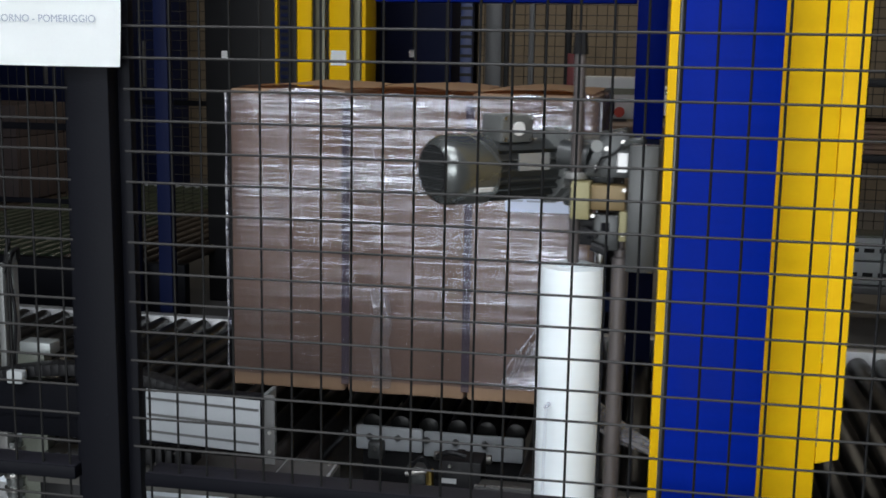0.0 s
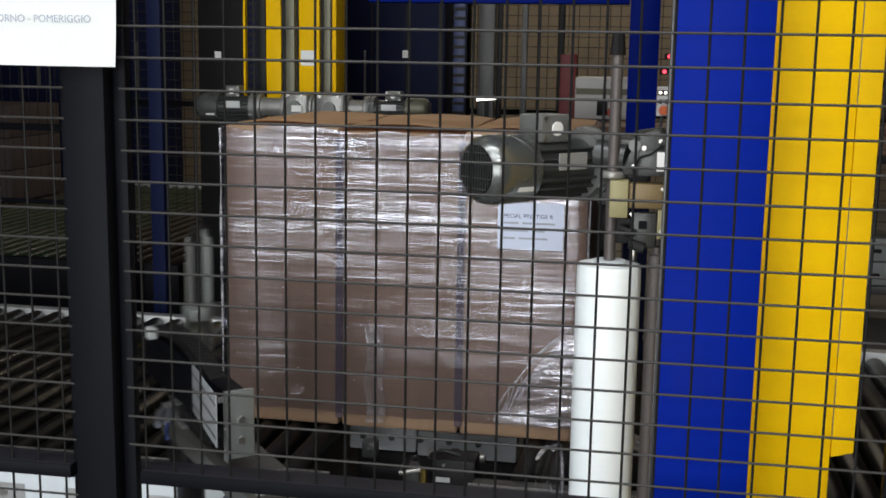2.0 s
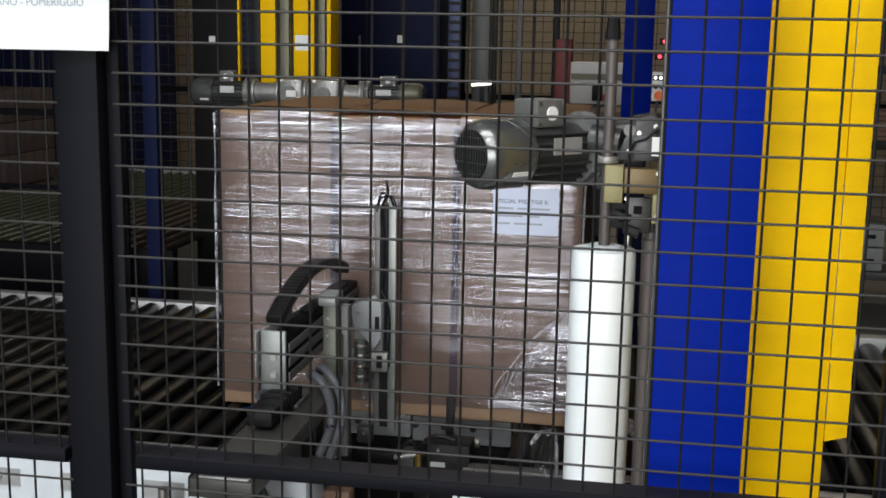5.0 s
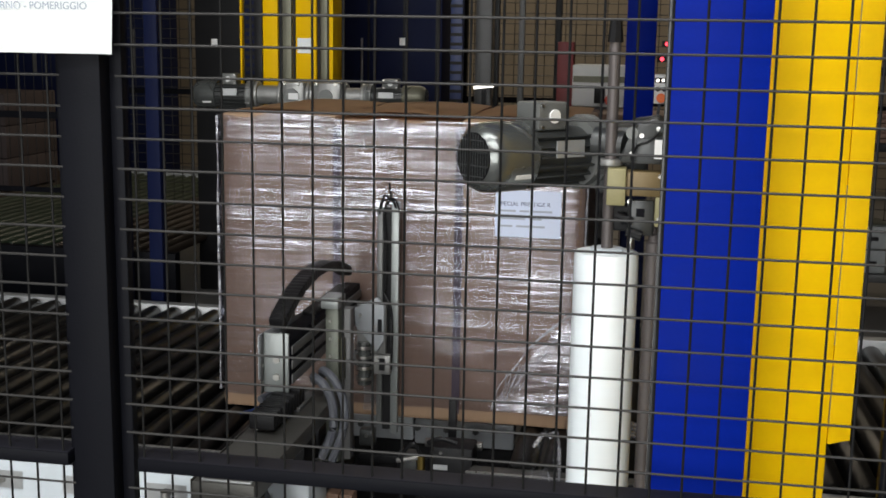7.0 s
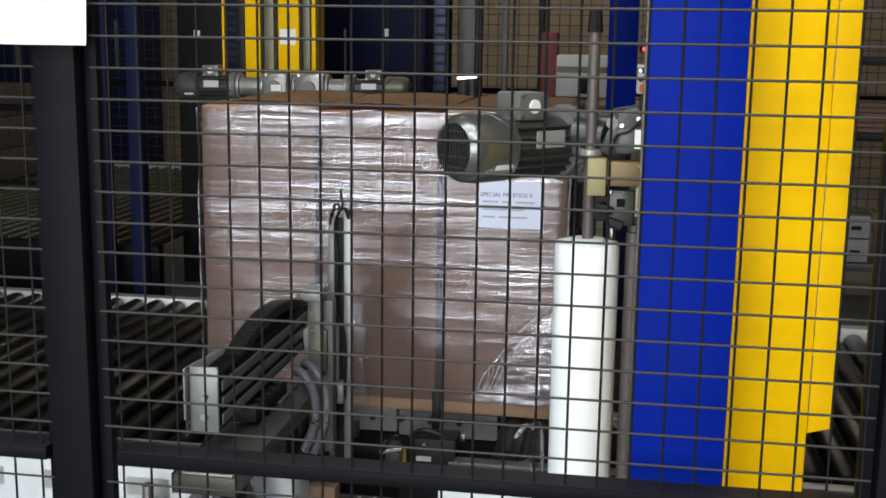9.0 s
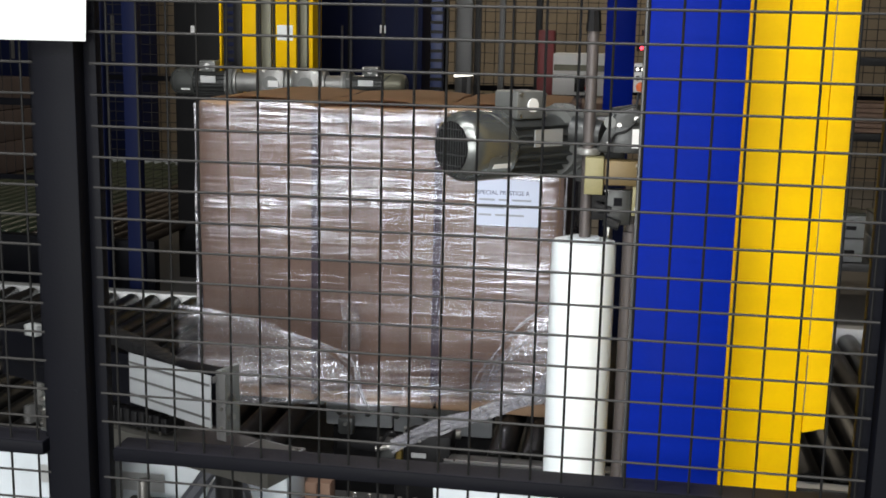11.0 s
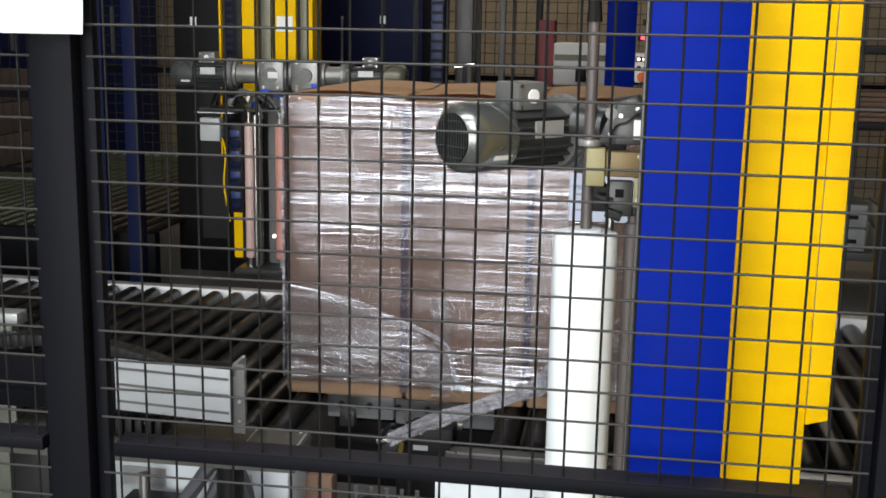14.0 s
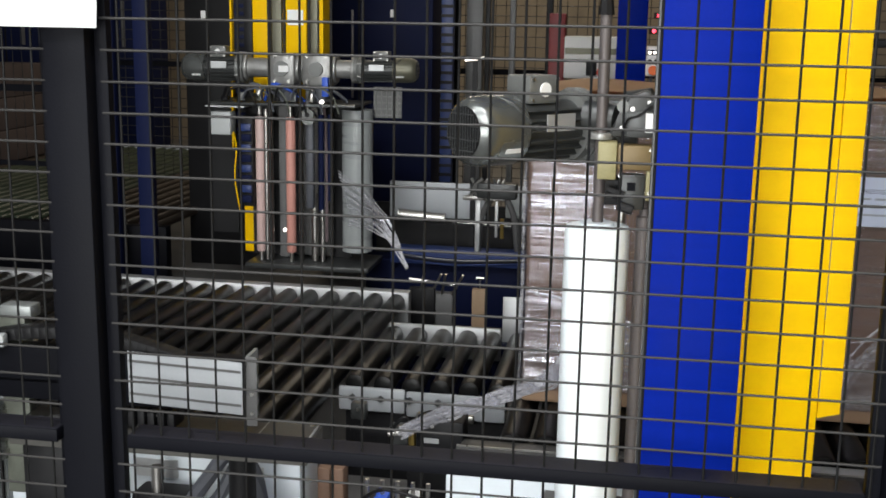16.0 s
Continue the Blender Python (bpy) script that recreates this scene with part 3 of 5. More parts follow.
bm.faces.new(hi[::-1])
for i in range(6):
    bm.faces.new((lo[i], lo[(i + 1) % 6], hi[(i + 1) % 6], hi[i]))
bmesh.ops.bevel(bm, geom=bm.edges[:], offset=0.006, segments=2, affect="EDGES", profile=0.5)
part("casting", bm, "motor", fa, "dull grey casting")
for x, z in ((0.46, 1.405), (0.495, 1.42), (0.44, 1.365)):
    bolt(fa, at(x, 0.735, z), r=0.006)
part("slot_window", bm_box(0.425 - CX, 0.455 - CX, 0.748 - CY, 0.7495 - CY, 1.21, 1.235), "black_steel", fa, smooth=False)
part("tag", bm_box(0.488 - CX, 0.508 - CX, 0.695 - CY, 0.697 - CY, 1.36, 1.4), "white", fa, "small white tag", smooth=False)
part("guide_rod", bm_lathe(at(0.4965, 0.75, 0.5), at(0.4965, 0.75, 1.2), [(0, 0.0175), (0.672, 0.0175), (0.676, 0.012), (0.69, 0.012), (0.694, 0.0075), (0.715, 0.0075)], 20), "dull_steel", fa, "dull steel guide rod")
part("guide_rod", bm_cyl(at(0.447, 0.82, 0.485), at(0.447, 0.82, 1.2), 0.009, seg=14), "steel", fa)
part("carriage_plate", bm_box(0.515 - CX, 0.575 - CX, 0.65 - CY, 0.7 - CY, 1.16, 1.42, 0.003), "motor", fa, "dark carriage plate")

# rear arm with the pre-stretch carriage
rear_arm = thing("rotary_arm", "yellow rear wrapping arm with motors and pink rollers", "wrapping arm", CENTRE, group="rotary wrapping arms")
ra = rear_arm
YB = 3.86
part("mast", bm_box(-1.46 - CX, -1.10 - CX, YB + 0.03 - CY, YB + 0.2 - CY, 0.36, 2.75, 0.004), "yellow", ra, "yellow enamelled box mast")
for xa, xb, mt in ((-1.505, -1.462, "black"), (-1.458, -1.38, "yellow"), (-1.285, -1.178, "yellow"), (-1.112, -1.092, "yellow")):
    part("front_panel", bm_box(xa - CX, xb - CX, YB - CY, YB + 0.028 - CY, 0.36, 2.75, 0.002), mt, ra)
for xa, xb in ((-1.36, -1.31), (-1.158, -1.122)):
    part("slide_rail", bm_box(xa - CX, xb - CX, YB + 0.004 - CY, YB + 0.0295 - CY, 0.42, 2.7, 0.002), "olive", ra, "pale ground slide rail")
for xa in (-1.373, -1.299, -1.17, -1.118):
    part("slot", bm_box(xa - 0.006 - CX, xa + 0.006 - CX, YB + 0.015 - CY, YB + 0.0297 - CY, 0.42, 2.7), "black", ra, smooth=False)
part("note", bm_box(-1.276 - CX, -1.194 - CX, YB - 0.002 - CY, YB - 0.0005 - CY, 1.535, 1.61), "paper", ra, "white paper note", smooth=False)
chain = part("cable_chain", bm_box(-1.556 - CX, -1.512 - CX, YB + 0.03 - CY, YB + 0.07 - CY, 0.7, 2.7), "black", ra, "dark cable drag chain beside a yellow strip")
for k in range(50):
    z = 0.72 + k * 0.039
    part("link", bm_box(-1.56 - CX, -1.51 - CX, YB + 0.022 - CY, YB + 0.0295 - CY, z, z + 0.02, 0.002), "blue_dark", chain)
part("yellow_strip", bm_box(-1.59 - CX, -1.58 - CX, YB + 0.03 - CY, YB + 0.06 - CY, 0.9, 2.7), "yellow", ra)
part("foot_cover", bm_box(-1.5 - CX, -1.43 - CX, YB - 0.06 - CY, YB - 0.002 - CY, 0.38, 0.68, 0.01), "yellow", ra, "yellow foot cover")
part("back_shield", bm_box(-1.72 - CX, -1.58 - CX, YB + 0.08 - CY, YB + 0.11 - CY, 0.45, 1.4), "black", ra, "black shield plate")
motor(ra, at(-1.715, 3.6, 1.33), at(-1.4, 3.6, 1.333), 0.068, cowl="motor_cowl")
motor(ra, at(-0.562, 3.6, 1.338), at(-0.86, 3.6, 1.335), 0.058, cowl="olive")
part("coupling", bm_cyl(at(-1.4, 3.6, 1.335), at(-1.27, 3.6, 1.335), 0.046, seg=24), "cast_alu", ra)
part("gear_housing", bm_box(-1.27 - CX, -1.14 - CX, 3.53 - CY, 3.67 - CY, 1.252, 1.405, 0.022), "cast_alu", ra, "cast grey gear housing")
part("gear_housing", bm_box(-1.11 - CX, -0.96 - CX, 3.53 - CY, 3.67 - CY, 1.252, 1.405, 0.022), "cast_alu", ra)
part("coupling", bm_cyl(at(-0.96, 3.6, 1.335), at(-0.86, 3.6, 1.335), 0.043, seg=24), "cast_alu", ra)
for x in (-1.395, -1.275, -1.135, -1.115, -0.955, -0.865):
    part("flange", bm_cyl(at(x - 0.008, 3.6, 1.335), at(x + 0.008, 3.6, 1.335), 0.064, seg=28, bevel=0.002), "cast_alu", ra)
for x in (-1.24, -1.17, -1.08, -0.99):
    for z in (1.275, 1.395):
        bolt(ra, at(x, 3.53, z), r=0.009)
part("gear_cap", bm_cyl(at(-1.205, 3.53, 1.335), at(-1.205, 3.515, 1.335), 0.036, seg=24), "motor_box", ra)
part("gear_cap", bm_cyl(at(-1.035, 3.53, 1.335), at(-1.035, 3.515, 1.335), 0.034, seg=24), "motor_box", ra)
part("rating_plate", bm_box(-1.215 - CX, -1.165 - CX, 3.5125 - CY, 3.514 - CY, 1.32, 1.35), "white", ra, smooth=False)
for k in range(7):
    x = -1.5 + 0.085 * k
    part("fitting", bm_box(x - CX, x + 0.03 - CX, 3.51 - CY, 3.54 - CY, 1.1805, 1.2 + 0.02 * (k % 3), 0.003), ("black", "motor_box", "steel")[k % 3], ra)
part("housing_foot", bm_cyl(at(-1.2, 3.6, 1.18), at(-1.2, 3.6, 1.25), 0.05, seg=24), "hose", ra)
part("housing_foot", bm_cyl(at(-1.03, 3.6, 1.18), at(-1.03, 3.6, 1.25), 0.045, seg=24), "hose", ra)
part("top_plate", bm_box(-1.56 - CX, -0.84 - CX, 3.51 - CY, YB - 0.005 - CY, 1.158, 1.172, 0.003), "motor", ra, "dark grey carriage top plate")
part("bottom_plate", bm_box(-1.4 - CX, -0.78 - CX, 3.52 - CY, YB - 0.005 - CY, 0.36, 0.385, 0.003), "motor", ra)
part("sensor_box", bm_box(-1.55 - CX, -1.45 - CX, 3.49 - CY, 3.57 - CY, 1.015, 1.125, 0.006), "crate", ra, "pale control box")
part("sensor_shelf", bm_box(-1.575 - CX, -1.38 - CX, 3.49 - CY, 3.6 - CY, 1.148, 1.154), "zinc", ra, "thin bright shelf over the control box")
part("sensor_cable", bm_tube([at(-1.44, 3.5, 1.03), at(-1.43, 3.51, 0.95), at(-1.44, 3.51, 0.8), at(-1.42, 3.53, 0.62)], 0.0035), "yellow", ra, "thin yellow cable")
part("valve_stack", bm_box(-1.425 - CX, -1.365 - CX, 3.56 - CY, 3.62 - CY, 0.66, 1.1, 0.004), "black", ra, "stack of small dark valves")
for k in range(8):
    part("valve", bm_box(-1.42 - CX, -1.37 - CX, 3.545 - CY, 3.5595 - CY, 0.68 + 0.05 * k, 0.715 + 0.05 * k, 0.003), ("blue_dark", "air_hose")[k % 2], ra)
part("clear_door", bm_box(-1.16 - CX, -1.0 - CX, 3.70 - CY, 3.72 - CY, 0.4, 1.1, 0.003), "grey_paint", ra)
part("blue_cylinder", bm_cyl(at(-1.02, 3.56, 0.66), at(-1.02, 3.56, 1.12), 0.014, seg=14), "blue_dark", ra, "dark blue pneumatic cylinder")
part("blue_cylinder", bm_cyl(at(-0.985, 3.58, 0.7), at(-0.985, 3.58, 1.12), 0.009, seg=12), "blue_dark", ra, "dark blue pneumatic cylinder")
part("blue_connector", bm_box(-1.0 - CX, -0.97 - CX, 3.5 - CY, 3.53 - CY, 1.21, 1.3, 0.004), "blue_plastic", ra)
part("swivel_eye", bm_cyl(at(-1.078, 3.535, 1.12), at(-1.078, 3.52, 1.12), 0.03, seg=22), "motor_box", ra, "grey swivel eye")
part("swivel_eye_hole", bm_cyl(at(-1.078, 3.5198, 1.12), at(-1.078, 3.519, 1.12), 0.012, seg=16), "black", ra)
part("swivel_rod", bm_cyl(at(-1.078, 3.53, 1.15), at(-1.078, 3.53, 1.29), 0.008, seg=10), "steel", ra)
part("clear_tube", bm_cyl(at(-1.345 + 0.05, 3.56, 0.4), at(-1.295, 3.56, 1.14), 0.012, seg=14), "steel", ra)
for k in range(6):
    random.seed(90 + k)
    x = -1.47 + 0.08 * k
    part("hose", bm_tube([at(x, 3.5, 1.19), at(x + 0.03, 3.48, 1.23 + 0.03 * random.random()), at(x + 0.09, 3.49, 1.24), at(x + 0.13, 3.5, 1.2), at(x + 0.15, 3.51, 1.13)], 0.005), ("black", "hose", "mast_pale")[k % 3], ra)
part("amber_light", bm_cyl(at(-1.0, 3.51, 1.185), at(-1.0, 3.495, 1.185), 0.009, seg=12), "lamp_white", ra, "small amber indicator light")
for x in (-1.34, -1.185):
    rl = part("pink_roller", bm_cyl(at(x, 3.6, 0.43), at(x, 3.6, 1.1), 0.0235, seg=20, bevel=0.006), "pink_pale" if x < -1.3 else "pink", ra, "pink rubber sleeved roller")
    part("axle", bm_cyl(at(x, 3.6, 0.385), at(x, 3.6, 1.155), 0.011, seg=14), "steel", rl)
for x, r in ((-1.295, 0.014), (-1.14, 0.012), (-1.07, 0.018), (-1.03, 0.012)):
    part("guide_roller", bm_cyl(at(x, 3.62, 0.39), at(x, 3.62, 1.15), r, seg=16), "steel", ra, "bare steel guide roller")
part("dancer_arm", bm_box(-1.1 - CX, -1.06 - CX, 3.56 - CY, 3.6 - CY, 0.66, 1.14, 0.012), "hose", ra, "grey dancer arm")
part("dancer_arm_pivot", bm_cyl(at(-1.08, 3.54, 1.1), at(-1.08, 3.6, 1.1), 0.03, seg=20), "motor_cowl", ra)
part("blue_tube", bm_tube([at(-1.02, 3.6, 1.2), at(-1.0, 3.58, 0.9), at(-1.0, 3.58, 0.5)], 0.008), "strap", ra)
part("side_panel", bm_box(-1.27 - CX, -1.21 - CX, 3.68 - CY, 3.7 - CY, 0.39, 1.15), "grey_paint", ra)
part("film_roll", bm_lathe(at(-0.87, 3.68, 0.44), at(-0.87, 3.68, 1.2), [(0, 0.03), (0, 0.074), (0.7, 0.076), (0.7, 0.03)], 36), "clear_roll", ra, "partly used grey film roll")
part("back_panel", bm_box(-1.43 - CX, -0.92 - CX, 3.74 - CY, 3.76 - CY, 0.386, 1.154), "black", ra, "dark back panel")
guard_m = part("mesh_guard", bm_box(-0.8 - CX, -0.66 - CX, 3.72 - CY, 3.725 - CY, 1.1, 1.25), "grey_paint", ra, "grey perforated guard")
for k in range(5):
    part("guard_bar", bm_box(-0.79 + 0.027 * k - CX, -0.785 + 0.027 * k - CX, 3.714 - CY, 3.7195 - CY, 1.1, 1.25), "motor_box", guard_m, smooth=False)
    part("guard_bar", bm_box(-0.8 - CX, -0.66 - CX, 3.714 - CY, 3.7195 - CY, 1.11 + 0.03 * k, 1.115 + 0.03 * k), "motor_box", guard_m, smooth=False)
for k in range(5):
    y = 3.52 + 0.02 * k
    x = -1.5 + 0.1 * k
    part("hose", bm_tube([at(x, y, 1.18), at(x + 0.05, y - 0.03, 1.26), at(x + 0.14, y - 0.02, 1.23), at(x + 0.2, y, 1.18)], 0.008), ("black", "hose", "blue_plastic")[k % 3], ra)
part("indicator", bm_cyl(at(-1.24, 3.66, 0.53), at(-1.24, 3.675, 0.53), 0.008, seg=12), "lamp_white", ra, "small warm indicator light")

# ---- conveyor ----
ROLL_TOP, PITCH = 0.37, 0.1
conveyor = thing("roller_conveyor", "steel roller conveyor with dark worn rollers", "roller conveyor")


def roller(parent, name, length, r, p):
    return part(name, bm_lathe((0, 0, 0), (0, 1, 0), [(0, r * 0.55), (0.004, r * 0.92), (0.012, r), (length - 0.012, r), (length - 0.004, r * 0.92), (length, r * 0.55)], 18), "roller", parent)


def roller_bed(parent, x0, x1, y0, y1, r=0.037, z=ROLL_TOP, pitch=PITCH, shift=0.0):
    first, x = None, x0
    while x <= x1 + 1e-6:
        m = pose(x, y0, z - r)
        if first is None:
            first = roller(parent, "roller", y1 - y0, r, None)
            first.matrix_basis = m
        else:
            piece("roller", first, parent, m)
        x += pitch


# infeed bed on the left, long rollers
roller_bed(conveyor, -5.05, -0.55, 1.36, 3.13)
part("rear_channel", bm_box(-5.2, -0.5, 3.14, 3.2, 0.2, 0.372, 0.003), "zinc", conveyor, "bright galvanised side channel")
part("front_channel", bm_box(-5.2, -0.46, 1.285, 1.35, 0.2, 0.365, 0.003), "zinc", conveyor, "galvanised side channel")
# middle bed in the wrapping zone
roller_bed(conveyor, -0.45, 0.05, 1.95, 2.61)
roller_bed(conveyor, 0.15, 4.95, 1.5, 3.17, 0.044)
part("side_plate", bm_box(-0.262, 0.08, 1.918, 1.935, 0.24, 0.33, 0.008), "cover", conveyor, "dull pale side plate")
mid = part("side_plate", bm_box(-0.5, -0.265, 1.915, 1.935, 0.25, 0.335, 0.008), "cover", conveyor, "pale side plate with roller bolts")
for k in range(5):
    bolt(mid, (-0.45 + 0.1 * k, 1.915, 0.3), r=0.013, mat="motor")
part("side_plate", bm_box(-0.48, -0.02, 2.62, 2.64, 0.24, 0.375, 0.01), "zinc", conveyor)
part("end_bracket", bm_box(-0.025, 0.055, 2.7, 2.712, 0.2, 0.488, 0.003), "zinc", conveyor, "upright galvanised bracket")
# one channel in two colours: its left stretch is darkened as if shaded
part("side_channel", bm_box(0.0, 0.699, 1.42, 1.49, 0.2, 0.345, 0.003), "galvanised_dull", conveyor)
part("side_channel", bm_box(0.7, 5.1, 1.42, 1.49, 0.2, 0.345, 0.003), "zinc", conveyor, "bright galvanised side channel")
part("side_channel", bm_box(0.02, 5.1, 3.18, 3.25, 0.2, 0.388, 0.003), "zinc", conveyor)
for x in (-4.6, -3.0, -1.4, 0.6, 2.4, 4.2):
    for y in (1.32, 3.0):
        part("leg", bm_box(x - 0.04, x + 0.04, y - 0.03, y + 0.03, 0, 0.1995, 0.003), "grey_paint", conveyor)
cross = part("cross_frame", bm_box(-0.48, 0.1, 1.94, 1.98, 0.0, 0.24, 0.003), "black", conveyor)
part("rear_frame", bm_box(-0.5, 0.0, 2.66, 2.75, 0.0, 0.3, 0.003), "blue_dark", conveyor)

# ---- wrapped load ----
load = thing("wrapped_load", "brown cartons wrapped in shiny clear stretch film", "pallet load", (-0.302, 2.19, ROLL_TOP))
LW, LD, LH = 1.2, 0.8, 0.99
for i in range(3):
    for j in range(2):
        x0 = -LW / 2 + i * LW / 3
        y0 = -LD / 2 + j * LD / 2
        bm = bm_box(x0 + 0.004, x0 + LW / 3 - 0.004, y0 + 0.004, y0 + LD / 2 - 0.004, 0.0, LH - 0.01 * ((i + j) % 2), 0.012)
        bmesh.ops.subdivide_edges(bm, edges=bm.edges[:], cuts=2, use_grid_fill=True)
        for v in bm.verts:
            s = 0.006 if abs(v.co.z - LH / 2) < LH * 0.4 else 0.003
            v.co += s * noise.noise_vector(v.co * 4 + Vector((i * 3, j * 5, 0)))
            v.co.z = max(v.co.z, 0.001)
        part("carton", bm, "card", load, "brown corrugated carton")
# film: a shell with fine horizontal tension folds
bm = bmesh.new()
per, nzs = [], 200
steps = 120
W2, D2, cr = LW / 2 + 0.009, LD / 2 + 0.009, 0.03
corners = ((W2 - cr, -D2 + cr, -90), (W2 - cr, D2 - cr, 0), (-W2 + cr, D2 - cr, 90), (-W2 + cr, -D2 + cr, 180))
outline = []
for k, (cx, cy, a0) in enumerate(corners):
    for s in range(5):
        a = radians(a0 + 22.5 * s)
        outline.append((cx + cr * math.cos(a), cy + cr * math.sin(a), math.cos(a), math.sin(a)))
    nx_, ny_, na = corners[(k + 1) % 4]
    e0 = Vector(outline[-1][:2])
    a = radians(na)
    e1 = Vector((nx_ + cr * math.cos(a), ny_ + cr * math.sin(a)))
    n = 46 if abs(e1.x - e0.x) > 0.6 else 14
    for s in range(1, n):
        p = e0.lerp(e1, s / n)
        outline.append((p.x, p.y, outline[-1][2] if s > 1 else math.cos(a), outline[-1][3] if s > 1 else math.sin(a)))
grid = []
for j in range(nzs + 1):
    z = 0.05 + (LH - 0.055) * j / nzs
    ring = []
    for x, y, ux, uy in outline:
        w = 0.0015 * noise.noise(Vector((x * 1.6, y * 1.6, z * 24))) + 0.003 * noise.noise(Vector((x * 3.1, y * 3.1 + 4, z * 3.3)))
        ring.append(bm.verts.new((x + ux * w, y + uy * w, z + (0.006 + 0.014 * (j / nzs) ** 12) * noise.noise(Vector((x * 9, y * 9, 3))))))
    grid.append(ring)
for a, b in zip(grid, grid[1:]):
    for i in range(len(a)):
        bm.faces.new((a[i], a[(i + 1) % len(a)], b[(i + 1) % len(b)], b[i]))
film = part("film", bm, "film", load, "clear shiny stretch film with horizontal folds", smooth=False)
for f in film.data.polygons:
    f.use_smooth = True


def film_sheet(name, top, x0, x1, z0, y, n=26, m=12, mat="film_loose", owner=None, shift=(0, 0, 0)):
    """A loose film layer whose upper edge follows top(u)."""
    bm = bmesh.new()
    g = []
    for i in range(n + 1):
        u = i / n
        x = x0 + (x1 - x0) * u
        col_ = []
        for j in range(m + 1):
            v = j / m
            z = z0 + (top(u) - z0) * v
            w = 0.004 * noise.noise(Vector((x * 9, z * 22 + x * 14, 5))) + 0.003 * v ** 6
            col_.append(bm.verts.new((x, y - 0.004 - abs(w), z)))
        g.append(col_)
    for i in range(n):
        for j in range(m):
            bm.faces.new((g[i][j], g[i + 1][j], g[i + 1][j + 1], g[i][j + 1]))
    bm.transform(Matrix.Translation(shift))
    return part(name, bm, mat, owner or load, "loose film layer with a slanting edge")


FY = -LD / 2 - 0.012
# a lap of film that ends in a drooping arc, another that climbs to the other side
# the last lap hinges on the corner of the load, from which the film runs to the roll
HINGE = Vector((LW / 2, FY, 0))
lap = film_sheet("last_lap", lambda u: 0.375 - 0.03 * u - 0.19 * u ** 2.2 - 0.1 * u ** 9, -LW / 2 + 0.01, 0.0, 0.06, FY, shift=-HINGE)
film_sheet("low_band", lambda u: 0.19 + 0.05 * u, -0.04, 0.42, 0.052, FY, mat="film_band", owner=lap, shift=-HINGE)
film_sheet("film_layer", lambda u: 0.08 + 0.33 * u ** 0.9, 0.32, LW / 2 - 0.01, 0.055, FY - 0.002)


def film_edge(points, r, label, owner=None, shift=(0, 0, 0)):
    """The rolled, milky edge of a lap of film."""
    bm = bm_tube([(x, FY - 0.008 - 0.002 * (i % 2), z) for i, (x, z) in enumerate(points)], lambda a: r * (0.7 + 0.5 * math.sin(9 * a + r * 900) ** 2), 6)
    bm.transform(Matrix.Translation(shift))
    part("film_edge", bm, "film_rope", owner or load, label)


arc = [(-0.587, 0.376), (-0.43, 0.347), (-0.28, 0.297), (-0.13, 0.25), (-0.055, 0.203), (-0.037, 0.128), (-0.012, 0.06)]
film_edge(arc, 0.0042, "milky rolled edge of a lap of film", lap, -HINGE)
film_edge([(x + 0.012, z - 0.014) for x, z in arc[2:]], 0.0026, "milky rolled edge of a lap of film", lap, -HINGE)
film_edge([(0.59, 0.41), (0.46, 0.296), (0.39, 0.2), (0.345, 0.14), (0.322, 0.062)], 0.0034, "milky rolled edge of a lap of film")
film_edge([(0.58, 0.335), (0.5, 0.29), (0.44, 0.275), (0.3, 0.255)], 0.0022, "milky fold in the film")
for k in range(7):
    random.seed(40 + k)
    x = 0.335 + 0.012 * k
    film_edge([(x, 0.065 + 0.01 * k), (x + 0.02 + random.uniform(0, 0.02), 0.14 + 0.008 * k), (x + 0.03 + 0.01 * k, 0.19 + 0.012 * k)], 0.0022, "crumpled film fold")
for k in range(9):
    random.seed(60 + k)
    x = -0.5 + 0.05 * k
    z = 0.1 + 0.16 * random.random()
    film_edge([(x, z), (x + 0.06, z - 0.012 - 0.03 * random.random()), (x + 0.14, z - 0.05 - 0.03 * random.random())], 0.0012, "fine film crease", lap, -HINGE)
# bunched film along the front corners
for x in (-LW / 2 - 0.004, LW / 2 + 0.002):
    for k in range(3):
        random.seed(80 + k)
        film_edge([(x + random.uniform(-0.003, 0.004), 0.06 + 0.092 * i) for i in range(11)], 0.0022, "bunched film along the corner", shift=(0, 0.016 + 0.003 * k, 0))
# strip of film held by the clamp at the start of the wrap
strip = bmesh.new()
g = [[strip.verts.new((-0.105 + 0.062 * i / 6 + 0.006 * math.sin(j * 0.8), FY - 0.012 - 0.004 * math.sin(i * 1.7 + j * 0.3), 0.03 + 0.33 * j / 14)) for j in range(15)] for i in range(7)]
for i in range(6):
    for j in range(14):
        strip.faces.new((g[i][j], g[i + 1][j], g[i + 1][j + 1], g[i][j + 1]))
part("film_strip", strip, "film_loose", load, "clear upright strip of film below the first lap")
